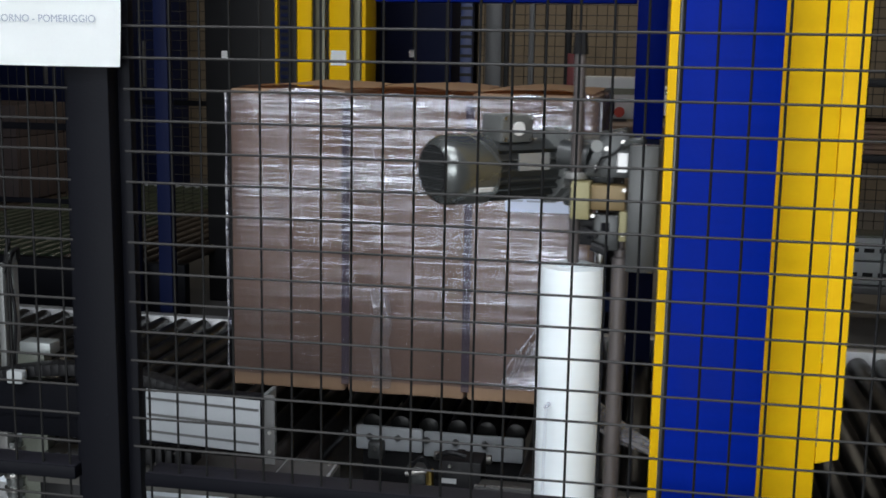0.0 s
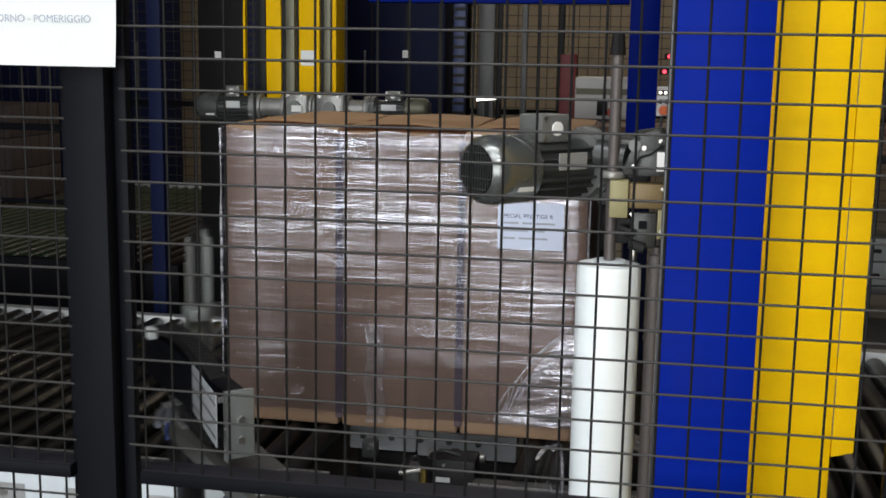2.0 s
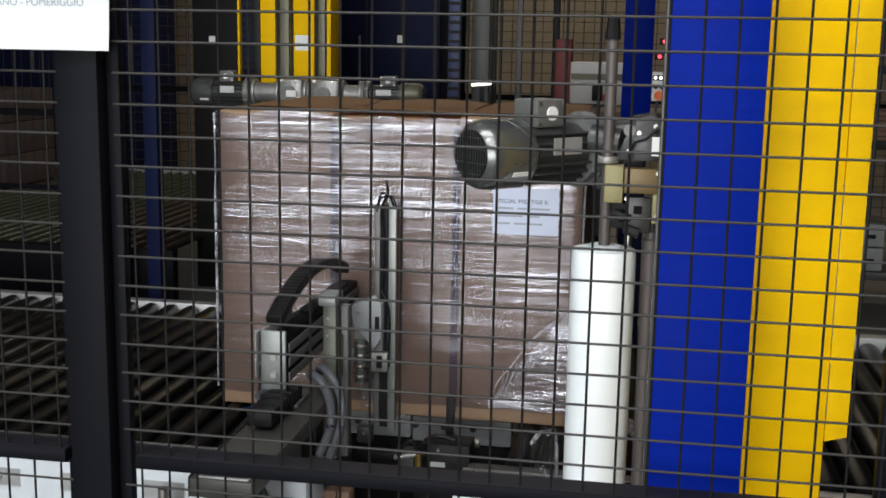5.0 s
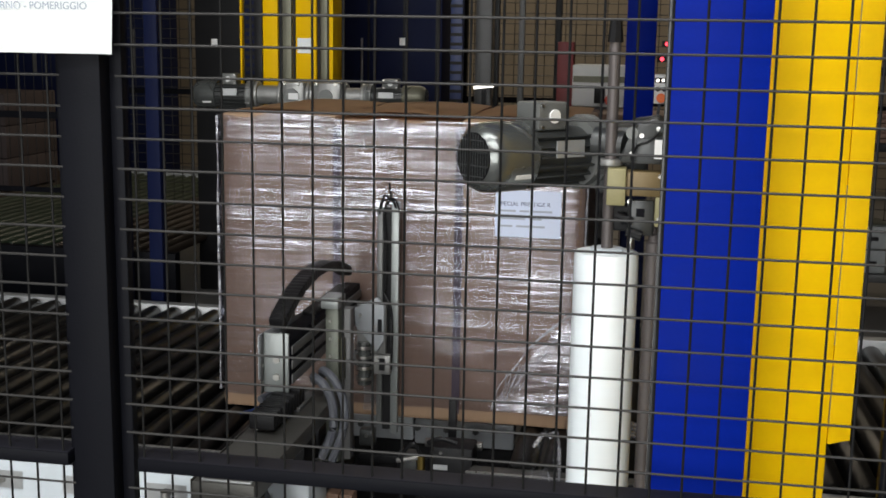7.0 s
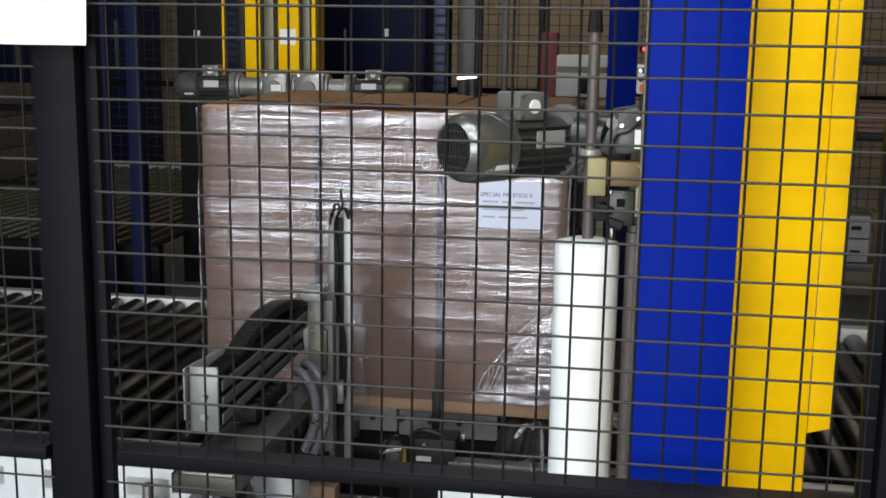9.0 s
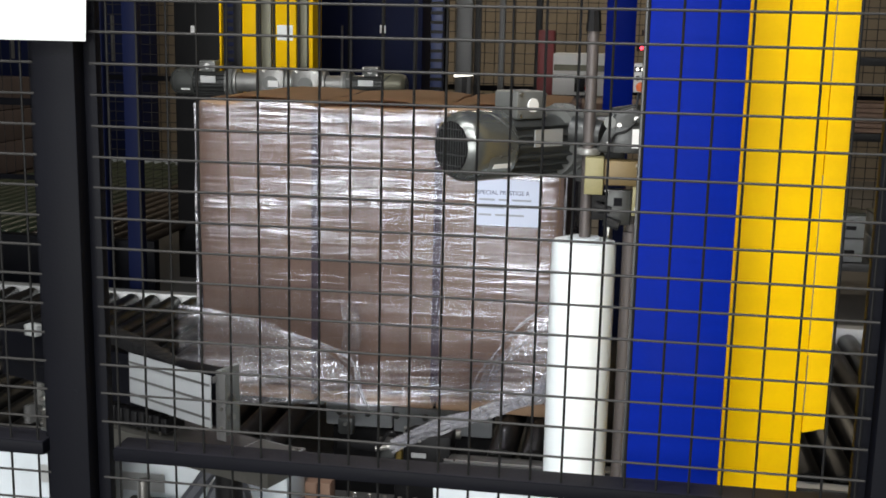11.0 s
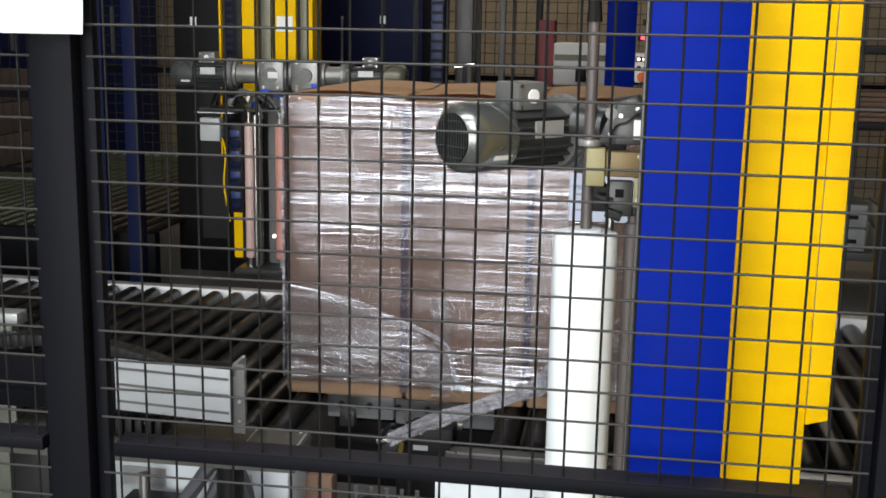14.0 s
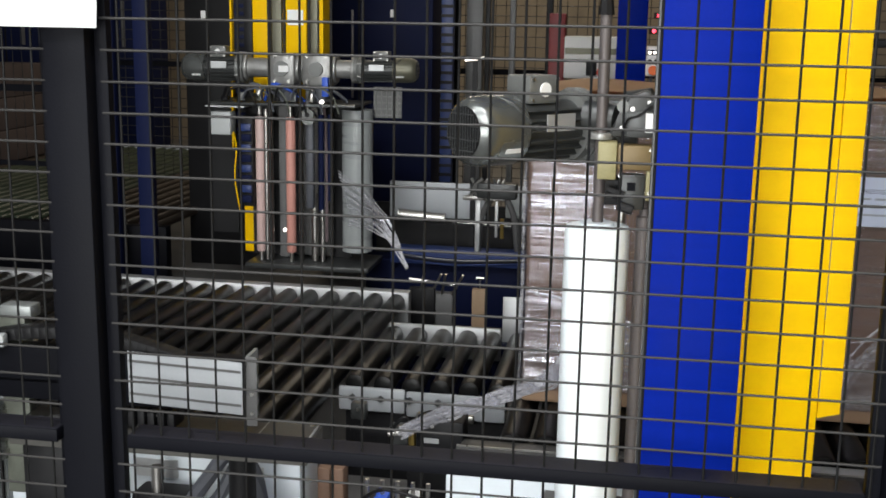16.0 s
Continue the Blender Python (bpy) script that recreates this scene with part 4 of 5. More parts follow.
for x0, x1 in ((-LW / 2 + 0.02, -0.21), (-0.2, 0.2), (0.21, LW / 2 - 0.02)):
    bm = bmesh.new()
    g = [[bm.verts.new((x0 + (x1 - x0) * i / 10, -LD / 2 + 0.03 + (LD - 0.05) * j / 8, LH + 0.004 + 0.012 * math.sin(math.pi * i / 10) * (0.6 + 0.4 * math.cos(j * 0.9)) + 0.006 * noise.noise(Vector((x0 * 3 + i * 0.4, j * 0.5, 2)))) ) for j in range(9)] for i in range(11)]
    for i in range(10):
        for j in range(8):
            bm.faces.new((g[i][j], g[i + 1][j], g[i + 1][j + 1], g[i][j + 1]))
    bmesh.ops.solidify(bm, geom=bm.faces[:], thickness=0.004)
    part("top_flap", bm, "card_top_lit", load, "slightly bulging cardboard top flap")
for x in (-LW / 6, LW / 6):
    part("strap", bm_box(x - 0.013, x + 0.013, -LD / 2 - 0.0032, -LD / 2 - 0.002, 0.03, LH - 0.03), "strap", load, "dark vertical strap under the film", smooth=False)
label_ob = part("label", bm_box(0.318, 0.524, -LD / 2 - 0.016, -LD / 2 - 0.0145, 0.628, 0.776), "label", load, "pale blue printed label sheet", smooth=False)
words("print", "SPECIAL PRESTIGE R", 0.0185, pose(0.326, -LD / 2 - 0.0165, 0.727, 90, 0, 0), "ink_dark", label_ob)
bars("print_bar", label_ob, "ink", 0.333, 0.708, (0.05, 0.03, 0.06), 0.006, -LD / 2 - 0.0165, 0.012)
bars("print_bar", label_ob, "ink", 0.333, 0.684, (0.08, 0.04), 0.006, -LD / 2 - 0.0165, 0.012)
bars("print_bar", label_ob, "ink", 0.333, 0.66, (0.04, 0.09), 0.006, -LD / 2 - 0.0165, 0.012)

# ---- film cutter on its swinging arm ----
PIVOT = (-0.43, 0.66, 0.0)
# the arm turns about an axle a little beyond its origin
AXLE = Vector((0.0242, 0.0277, 0))
cutter = thing("swing_arm", "grey and olive swinging arm of the film cutter", "cutter arm", PIVOT)
# built with the arm reaching to +y from the pivot
part("pivot_column", bm_cyl(AXLE, AXLE + Vector((0, 0, 0.589)), 0.032, seg=24), "black", cutter, "black pivot column")
part("lower_arm", bm_box(-0.05, 0.095, -0.15, 0.57, 0.59, 0.634, 0.004), "galvanised_dull", cutter, "wide dull galvanised lower arm")
lid = part("arm_lid", bm_box(-0.03, 0.085, -0.145, -0.02, 0.6345, 0.639, 0.001), "zinc", cutter, "bright folded lid on the arm")
part("lid_recess", bm_box(-0.026, 0.081, -0.141, -0.024, 0.6392, 0.6396), "galvanised_dull", lid, smooth=False)
part("lid_screw", bm_cyl((0.07, -0.13, 0.6396), (0.07, -0.13, 0.642), 0.005, seg=10), "steel", lid)
part("arm_edge", bm_box(-0.0525, -0.0505, -0.15, 0.57, 0.59, 0.637), "galvanised_dull", cutter, "bright folded edge of the arm", smooth=False)
part("drive_housing", bm_box(-0.03, 0.035, 0.42, 0.555, 0.3, 0.5895, 0.012), "black", cutter, "dark drive housing under the arm")
mast = part("mast_plate", bm_box(0.05, 0.087, 0.571, 0.64, 0.42, 0.868, 0.003), "mast_pale", cutter, "olive plated mast plate")
part("mast_cheek", bm_box(0.0875, 0.114, 0.6, 0.64, 0.42, 0.86, 0.003), "grey_paint", mast)
part("mast_head", bm_box(0.042, 0.092, 0.55, 0.63, 0.8685, 0.9, 0.004), "alu", mast)
part("mast_clip", bm_box(0.0885, 0.1, 0.585, 0.5995, 0.66, 0.78, 0.002), "mast_olive", mast)
part("connector", bm_box(-0.07, -0.046, 0.56, 0.6, 0.83, 0.86, 0.004), "crate", cutter, "small pale sensor plug")
for k in range(4):
    bolt(mast, (0.064, 0.571, 0.68 + 0.05 * k), r=0.005)
for k, dx in enumerate((0.0, 0.024)):
    part("hose", bm_tube([(-0.01 + dx, 0.56, 0.40), (0.0 + dx, 0.54, 0.47), (0.008 + dx, 0.53, 0.55), (-0.005 + dx, 0.52, 0.62), (-0.055 + dx, 0.5, 0.645), (-0.09 + dx, 0.42, 0.64)], 0.0105), "hose", cutter, "ribbed grey hose")
part("air_tube", bm_tube([(-0.1, 0.3, 0.64), (-0.08, 0.38, 0.63), (-0.05, 0.45, 0.645), (0.0, 0.53, 0.63)], 0.004), "air_hose", cutter)
part("bracket", bm_box(-0.045, 0.04, 0.36, 0.5, 0.6345, 0.645, 0.001), "grey_paint", cutter)
part("thick_hose", bm_tube([(0.04, 0.5, 0.68), (0.05, 0.46, 0.70), (0.085, 0.43, 0.69), (0.112, 0.42, 0.64), (0.115, 0.41, 0.57), (0.09, 0.39, 0.5)], 0.0125), "hose", cutter, "ribbed grey hose")
part("thick_hose", bm_tube([(0.055, 0.52, 0.69), (0.07, 0.48, 0.715), (0.108, 0.45, 0.7), (0.138, 0.44, 0.64), (0.14, 0.42, 0.57), (0.115, 0.4, 0.49)], 0.0115), "hose", cutter, "ribbed grey hose")
for k in range(11):
    part("bellows_rib", bm_box(-0.032, 0.034, 0.17 + 0.024 * k, 0.188 + 0.024 * k, 0.646 - 0.0005 * k, 0.684 + 0.003 * (k % 2), 0.004), "black", cutter, "black ribbed bellows under the beam")
part("handle", bm_tube([(-0.02, 0.2, 0.635), (-0.02, 0.21, 0.67), (-0.005, 0.26, 0.672), (-0.005, 0.27, 0.635)], 0.003), "steel", cutter, "thin bent wire handle")

slide = part("sliding_beam", bm_box(-0.04, 0.012, 0.004, 0.745, 0.69, 0.815, 0.004), "black_steel", cutter, "dark grooved sliding beam")
for z in (0.706, 0.745, 0.784):
    part("rib", bm_box(0.0123, 0.0165, 0.01, 0.74, z - 0.012, z + 0.012, 0.001), "grey_paint", slide, "dull rail rib")
cov = part("side_cover", bm_box(-0.003, 0, 0, 0.286, 0.7, 0.822, 0.001), "cover", slide, "white side cover with painted wire shadows, standing off the beam")
cov.matrix_basis = pose(-0.074, 0.004, 0, 0, 0, -7)
# shadows of the fence wires, laid on the cover as thin grey bars
for z in (0.722, 0.762, 0.8):
    part("line", bm_box(-0.0041, -0.0033, 0.003, 0.283, z - 0.003, z + 0.003), "grey_paint", cov, smooth=False)
part("cover_spacer", bm_box(-0.073, -0.0465, -0.001, 0.003, 0.806, 0.82, 0.001), "grey_paint", slide)
endp = part("end_plate", bm_box(-0.058, 0.01, -0.006, 0.0035, 0.672, 0.832, 0.002), "alu", slide, "bolted aluminium end plate")
for z in (0.715, 0.762):
    bolt(endp, (-0.022, -0.006, z), r=0.011)
brk = part("corner_bracket", bm_box(-0.0605, -0.0585, -0.024, 0.0035, 0.67, 0.832, 0.001), "grey_paint", slide, "dull grey corner bracket")
for z in (0.7, 0.745):
    bolt(brk, (-0.0605, -0.012, z), (-1, 0, 0), 0.005)
# cable chain looping over the beam: rising from the end plate and folding back
chain2 = part("cable_chain", bm_box(-0.04, 0.0, 0.28, 0.66, 0.8155, 0.826, 0.002), "black", slide, "black cable drag chain")
chain_ob = chain2


def chain_at(e):
    return -0.004 + 0.654 * e, 0.842 + 0.095 * math.sin(math.pi * min(1.0, 0.06 + 0.86 * e)) ** 0.8


for k in range(34):
    y, z = chain_at(k / 33)
    y1, z1 = chain_at(k / 33 + 0.01)
    bm = bm_box(-0.0395, 0.006, -0.0125, 0.0125, -0.014, 0.014, 0.003)
    bm.transform(pose(0, y, z, math.degrees(math.atan2(z1 - z, y1 - y)), 0, 0))
    part("link", bm, "black", chain2)
post = part("cutter_post", bm_box(0.124, 0.148, 0.7, 0.716, 0.33, 1.09, 0.002), "alu", slide, "pale aluminium cutter post")
part("post_channel", bm_box(0.078, 0.096, 0.7, 0.716, 0.36, 1.07, 0.002), "motor_box", post)
part("post_back", bm_box(0.0965, 0.1235, 0.708, 0.716, 0.34, 1.07), "black", post, smooth=False)
part("carrier_plate", bm_box(0.0185, 0.114, 0.672, 0.6985, 0.6, 0.765, 0.006), "cast_alu", post, "pale grey carrier plate")
part("cutter_box", bm_box(0.075, 0.13, 0.668, 0.698, 0.535, 0.599, 0.004), "cast_alu", post)
part("port", bm_box(0.095, 0.113, 0.6645, 0.6675, 0.55, 0.59), "black", post, smooth=False)
part("wire_loop", bm_tube([(0.105, 0.7, 0.8), (0.11, 0.69, 0.93), (0.1, 0.695, 1.05), (0.125, 0.69, 1.1), (0.14, 0.695, 1.07)], 0.004), "black", post, "loose black wires")
part("wire_loop", bm_tube([(0.1, 0.695, 0.8), (0.13, 0.675, 0.75), (0.135, 0.675, 0.67), (0.13, 0.68, 0.55)], 0.0035), "black", post)
part("wire_loop", bm_tube([(0.09, 0.7, 1.07), (0.1, 0.7, 1.11), (0.12, 0.705, 1.1), (0.115, 0.7, 1.15)], 0.0035), "black", post)
part("wire_loop", bm_tube([(0.085, 0.7, 1.05), (0.095, 0.69, 1.09), (0.135, 0.69, 1.1), (0.15, 0.7, 1.06)], 0.003), "black", post)
cm = part("cutter_motor", bm_cyl((0.045, 0.672, 0.5), (0.045, 0.672, 0.64), 0.022, seg=18), "motor_cowl", post)
for z in (0.52, 0.555, 0.59, 0.622):
    part("bright_ring", bm_cyl((0.045, 0.672, z - 0.005), (0.045, 0.672, z + 0.005), 0.027, seg=20, bevel=0.001), "steel", cm, "polished ring")
cs = bmesh.new()
prof = [(0.012, 0.75), (0.09, 0.79), (0.112, 0.76), (0.112, 0.65), (0.088, 0.61), (0.05, 0.66), (0.02, 0.69)]
lo = [cs.verts.new((x, 0.655, z)) for x, z in prof]
hi = [cs.verts.new((x, 0.671, z)) for x, z in prof]
cs.faces.new(lo)
cs.faces.new(hi[::-1])
for i in range(len(prof)):
    j = (i + 1) % len(prof)
    cs.faces.new((lo[i], lo[j], hi[j], hi[i]))
bmesh.ops.bevel(cs, geom=cs.edges[:], offset=0.004, segments=2, affect="EDGES", profile=0.5)
gusset = part("gusset", cs, "cover", post, "pale grey shaped gusset plate")
bolt(gusset, (0.082, 0.655, 0.695), r=0.007)
bolt(gusset, (0.035, 0.655, 0.73), r=0.007)
part("gusset_slot", bm_box(0.092, 0.106, 0.652, 0.6545, 0.675, 0.72), "black", gusset, smooth=False)
part("tie_bar", bm_box(0.0, 0.078, 0.7, 0.716, 0.55, 0.6, 0.002), "grey_paint", post)

# ---- film clamp in front of the load ----
clamp = thing("film_clamp", "black film clamp with brass fitting before the conveyor", "clamp", (-0.07, 1.52, 0.0))
part("base", bm_box(-0.1, 0.11, -0.03, 0.05, 0.0, 0.27, 0.003), "black", clamp)
part("body", bm_box(-0.055, 0.075, -0.05, 0.05, 0.271, 0.40, 0.006), "black", clamp, "black clamp body")
part("jaw", bm_box(-0.09, 0.09, 0.051, 0.07, 0.36, 0.385, 0.003), "steel", clamp)
part("fitting", bm_cyl((-0.085, -0.03, 0.3), (-0.085, -0.03, 0.36), 0.012, seg=10), "brass", clamp, "brass air fitting")
part("name_plate", bm_box(-0.045, 0.0, -0.053, -0.0505, 0.33, 0.345), "zinc", clamp, smooth=False)
part("air_hose", bm_tube([(-0.085, -0.03, 0.36), (-0.11, -0.04, 0.4), (-0.15, -0.03, 0.34), (-0.16, 0, 0.2)], 0.006), "black", clamp)
part("lever", bm_tube([(-0.06, -0.05, 0.41), (-0.02, -0.06, 0.43), (0.03, -0.06, 0.42)], 0.008), "black", clamp)
part("jaw_block", bm_box(-0.16, -0.1, -0.02, 0.03, 0.27, 0.36, 0.005), "motor", clamp, "grey jaw block")
part("jaw_pin", bm_cyl((-0.16, -0.03, 0.34), (-0.09, -0.03, 0.355), 0.008, seg=10), "steel", clamp)
part("link_plate", bm_box(-0.13, -0.05, -0.055, -0.045, 0.285, 0.315, 0.003), "zinc", clamp)
part("link_plate", bm_box(0.02, 0.07, -0.056, -0.0505, 0.285, 0.3, 0.002), "zinc", clamp)
for x, z in ((-0.115, 0.3), (-0.065, 0.3), (0.06, 0.33), (-0.02, 0.385), (0.05, 0.292)):
    bolt(clamp, (x, -0.056, z), r=0.006)
part("film_gripper", bm_box(-0.325, -0.275, 0.15, 0.19, 0.31, 0.365, 0.006), "motor", clamp, "cast gripper holding the film end")
part("gripper_arm", bm_box(-0.325, -0.09, 0.15, 0.17, 0.26, 0.285, 0.003), "black", clamp)
bolt(clamp, (-0.3, 0.15, 0.345), r=0.007)
finger = part("finger", bm_box(-0.025, 0.0, 0.1, 0.115, 0.33, 0.5, 0.002), "black", clamp, "upright black clamp finger")

# ---- film left hanging ----
rope = thing("film_rope", "bunched clear film strand pulled from the roll", "film strand", (0.33, 0.9, 0.78))
for k in range(16):
    random.seed(k + 3)
    pts = []
    for s in range(9):
        a = s / 8
        wob = 0.009
        x = -0.17 * a - 0.33 * a ** 1.6
        pts.append((x + random.uniform(-1, 1) * wob, 0.5 * a + random.uniform(-1, 1) * wob, -0.33 * a ** 0.9 - 0.06 * a ** 3 + random.uniform(-1, 1) * wob + 0.0035 * (k - 7.5) * (1 - 0.45 * math.sin(a * 2.6)) - (0.05 * max(0, a - 0.75) if k % 3 == 0 else 0)))
    part("strand", bm_tube(pts[: 9 if k % 4 else 7], lambda a, k=k: 0.0032 * (0.8 + 0.7 * math.sin(13 * a + k) ** 2), 6), "film_rope", rope)

tail = thing("film_tail", "clear film tail hanging from the rear carriage", "film strand", (-0.95, 3.6, 0.8))
for k in range(18):
    random.seed(k + 11)
    pts = [(0.0 + 0.004 * k, 0, 0.05 - 0.016 * k)]
    for s in range(1, 8):
        a = s / 7
        spread = (1 - a) ** 0.7
        pts.append((0.4 * a ** 0.9 + random.uniform(-1, 1) * 0.006, -0.25 * a, 0.04 - 0.014 * k * spread - 0.2 * a - 0.2 * a ** 4 + random.uniform(-1, 1) * 0.008))
    part("strand", bm_tube(pts, 0.0016 + 0.0012 * (k % 3), 5), "film_rope", tail)

# ---- lower cabinet and pneumatics under the arm ----
for nm, x0, x1, lb in (("valve_cabinet", -3.2, -0.36, "pale grey sheet metal cabinet under the conveyor edge"), ("valve_cabinet", 0.03, 2.2, "pale grey sheet metal cabinet beside the clamp")):
    cab = thing(nm, lb, "cabinet", (0, 1.0, 0), group="conveyor cabinets")
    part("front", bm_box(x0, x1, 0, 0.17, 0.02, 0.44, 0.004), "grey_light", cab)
    # the top sheet is coloured much darker than the front
    part("top", bm_box(x0, x1, 0.001, 0.17, 0.4405, 0.446, 0.001), "rail", cab, "dark top sheet")
    part("top_edge", bm_box(x0, x1, 0.1705, 0.174, 0.41, 0.45), "steel", cab, "bright folded top edge", smooth=False)
    n = 5 if x0 < -1 else 4
    for k in range(n):
        x = x1 - 0.12 - 0.24 * k
        part("mounting_strip", bm_box(x - 0.1, x + 0.02, -0.004, -0.0005, 0.36, 0.41), "zinc", cab, smooth=False)
        bolt(cab, (x - 0.04, -0.004, 0.385), r=0.012)
block = thing("wood_block", "upright pair of reddish brown wooden blocks", "block", (-0.325, 1.2, 0))
part("plank", bm_box(-0.037, -0.0015, -0.03, 0.03, 0, 0.35, 0.003), "wood", block)
part("plank", bm_box(0.0015, 0.037, -0.03, 0.03, 0, 0.35, 0.003), "wood", block)
block2 = thing("wood_block", "brown wooden block beside the rear frame", "block", (-0.2, 3.3, 0))
part("plank", bm_box(-0.033, 0.033, -0.02, 0.02, 0, 0.37, 0.003), "wood_pale", block2)
part("pin", bm_cyl((0.0, 0, 0.37), (0.0, 0, 0.42), 0.004, seg=8), "steel", block2)
part("pin_head", bm_cyl((-0.018, 0, 0.42), (0.018, 0, 0.42), 0.006, seg=8), "steel", block2)

valve = thing("valve_unit", "black pneumatic valve with blue and green fittings", "valve", (-0.7, 0.93, 0))
part("stand", bm_box(-0.04, 0.04, -0.01, 0.05, 0, 0.26, 0.002), "grey_paint", valve)
part("body", bm_box(-0.08, 0.06, -0.05, 0.04, 0.2605, 0.36, 0.006), "black", valve)
part("knob", bm_cyl((-0.02, -0.02, 0.36), (-0.02, -0.02, 0.43), 0.016, seg=14), "steel", valve, "chromed knob")
part("hose", bm_tube([(0.05, -0.04, 0.3), (0.13, -0.05, 0.42), (0.2, -0.04, 0.5), (0.26, -0.03, 0.4), (0.26, -0.02, 0.2)], 0.02), "hose", valve, "thick ribbed grey hose")
part("hose", bm_tube([(0.05, -0.03, 0.26), (0.15, -0.03, 0.36), (0.21, -0.02, 0.46), (0.24, -0.02, 0.3)], 0.018), "hose", valve)
part("blue_valve", bm_box(0.27, 0.34, -0.06, 0.0, 0.25, 0.34, 0.005), "blue_plastic", valve, "bright blue valve block")
part("green_fitting", bm_cyl((0.4, -0.03, 0.28), (0.44, -0.03, 0.34), 0.012, seg=10), "green", valve)
valve2 = thing("valve_unit", "row of small black valves with blue tubing", "valve", (-0.12, 1.1, 0))
part("stand", bm_box(-0.1, 0.1, 0, 0.04, 0, 0.24, 0.002), "grey_paint", valve2)
for k in range(5):
    part("valve", bm_box(-0.1 + 0.042 * k, -0.064 + 0.042 * k, -0.03, 0.05, 0.2405, 0.3 + 0.02 * (k % 2), 0.004), ("black", "blue_plastic", "black", "white", "black")[k], valve2)
    part("plug", bm_cyl((-0.082 + 0.042 * k, 0, 0.3), (-0.082 + 0.042 * k, 0, 0.36), 0.006, seg=10), "steel", valve2)
part("tube", bm_tube([(-0.1, -0.02, 0.3), (-0.02, -0.06, 0.36), (0.12, -0.05, 0.33), (0.25, -0.04, 0.34), (0.36, -0.03, 0.35)], 0.005), "black", valve2)

# ---- behind the load ----
station = thing("rear_cutter_station", "grey sheet and dark blue rear clamp station", "machine unit", (0, 0, 0))
part("grey_sheet", bm_box(-0.82, -0.3, 4.2, 4.22, 0.53, 0.72, 0.002), "cover", station, "pale grey cover sheet")
part("white_sheet", bm_box(-0.19, -0.02, 4.18, 4.2, 0.55, 0.72, 0.002), "crate", station, "whitish cover sheet")
for k in range(7):
    random.seed(70 + k)
    x = -0.35 + 0.028 * k
    part("clamp_linkage", bm_tube([(x, 3.87, 0.70 + 0.02 * (k % 2)), (x + random.uniform(-0.03, 0.05), 3.85, 0.75), (x + 0.02, 3.86, 0.8)], 0.007), ("steel", "motor", "cast_alu")[k % 3], station)
part("linkage_rail", bm_box(-0.37, -0.16, 3.85, 3.88, 0.69, 0.71, 0.003), "steel", station)
part("upright", bm_box(-0.31, -0.285, 3.88, 3.9, 0.42, 0.69, 0.002), "zinc", station, "slim bright upright")
part("upright", bm_box(-0.21, -0.195, 3.88, 3.9, 0.5, 0.69, 0.002), "zinc", station, "slim bright upright")
for k in range(4):
    part("air_line", bm_tube([(-0.7, 3.89, 0.40 - 0.012 * k), (-0.45, 3.87, 0.385 - 0.012 * k), (-0.2, 3.88, 0.39 - 0.01 * k), (0.1, 3.89, 0.41 - 0.01 * k)], 0.004), ("air_hose", "steel", "black", "air_hose")[k], station)
part("rod", bm_cyl((-0.75, 4.1, 0.56), (-0.5, 4.1, 0.545), 0.028, seg=18), "steel", station, "bright cylinder rod")
part("rod", bm_cyl((-0.46, 4.1, 0.53), (-0.15, 4.1, 0.52), 0.012, seg=14), "steel", station)
part("blue_beam", bm_box(-0.75, 0.4, 3.9, 4.0, 0.34, 0.42, 0.004), "air_hose", station, "blue cross beam")
part("blue_frame", bm_box(-0.9, 0.4, 3.98, 4.15, 0.0, 0.339, 0.004), "blue_dark", station)
part("sheet_stand", bm_box(-0.9, 0.3, 4.225, 4.25, 0.0, 0.6), "black", station)
arm2 = part("clamp_arm", bm_tube([(-0.3, 3.95, 0.42), (-0.28, 3.9, 0.6), (-0.18, 3.88, 0.78)], 0.016), "grey_paint", station)
part("clamp_arm", bm_tube([(-0.1, 3.95, 0.42), (-0.12, 3.9, 0.62), (-0.2, 3.88, 0.78)], 0.016), "grey_paint", station)
part("clamp_head", bm_box(-0.3, -0.1, 3.84, 3.92, 0.7, 0.78, 0.01), "motor", station, "grey clamp head")
part("brass_tip", bm_cyl((-0.17, 3.86, 0.5), (-0.17, 3.86, 0.6), 0.01, seg=10), "brass", station)
small = thing("rear_film_clamp", "small steel film clamp behind the rollers", "clamp", (-0.43, 3.35, 0))
part("stand", bm_box(-0.12, 0.1, -0.02, 0.04, 0, 0.33, 0.004), "grey_paint", small)
part("body", bm_box(-0.1, 0.02, -0.05, -0.021, 0.15, 0.36, 0.004), "black", small)
for k in range(4):
    part("lever", bm_cyl((-0.05 + 0.05 * k, -0.03, 0.33), (-0.03 + 0.05 * k + 0.03 * (k % 2), -0.05, 0.43), 0.006, seg=8), "steel", small)
part("bar", bm_cyl((-0.1, -0.05, 0.4), (0.12, -0.05, 0.38), 0.007, seg=8), "steel", small)

# blue machine column with a control box
bc = thing("machine_column", "blue steel machine column behind the load", "column", (0.435, 2.92, 0))
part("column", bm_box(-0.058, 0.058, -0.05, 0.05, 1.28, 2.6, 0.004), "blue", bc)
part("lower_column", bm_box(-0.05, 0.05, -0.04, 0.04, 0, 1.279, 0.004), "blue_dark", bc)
beam = thing("machine_beam", "blue cross beam of the wrapping machine frame", "beam", (0, 0, 0))
part("beam", bm_box(-0.7, 0.37, 2.95, 3.05, 1.81, 1.93, 0.004), "blue", beam)
cb = thing("control_box", "white push-button box with an orange emergency stop", "control box", (0.52, 2.83, 1.43))
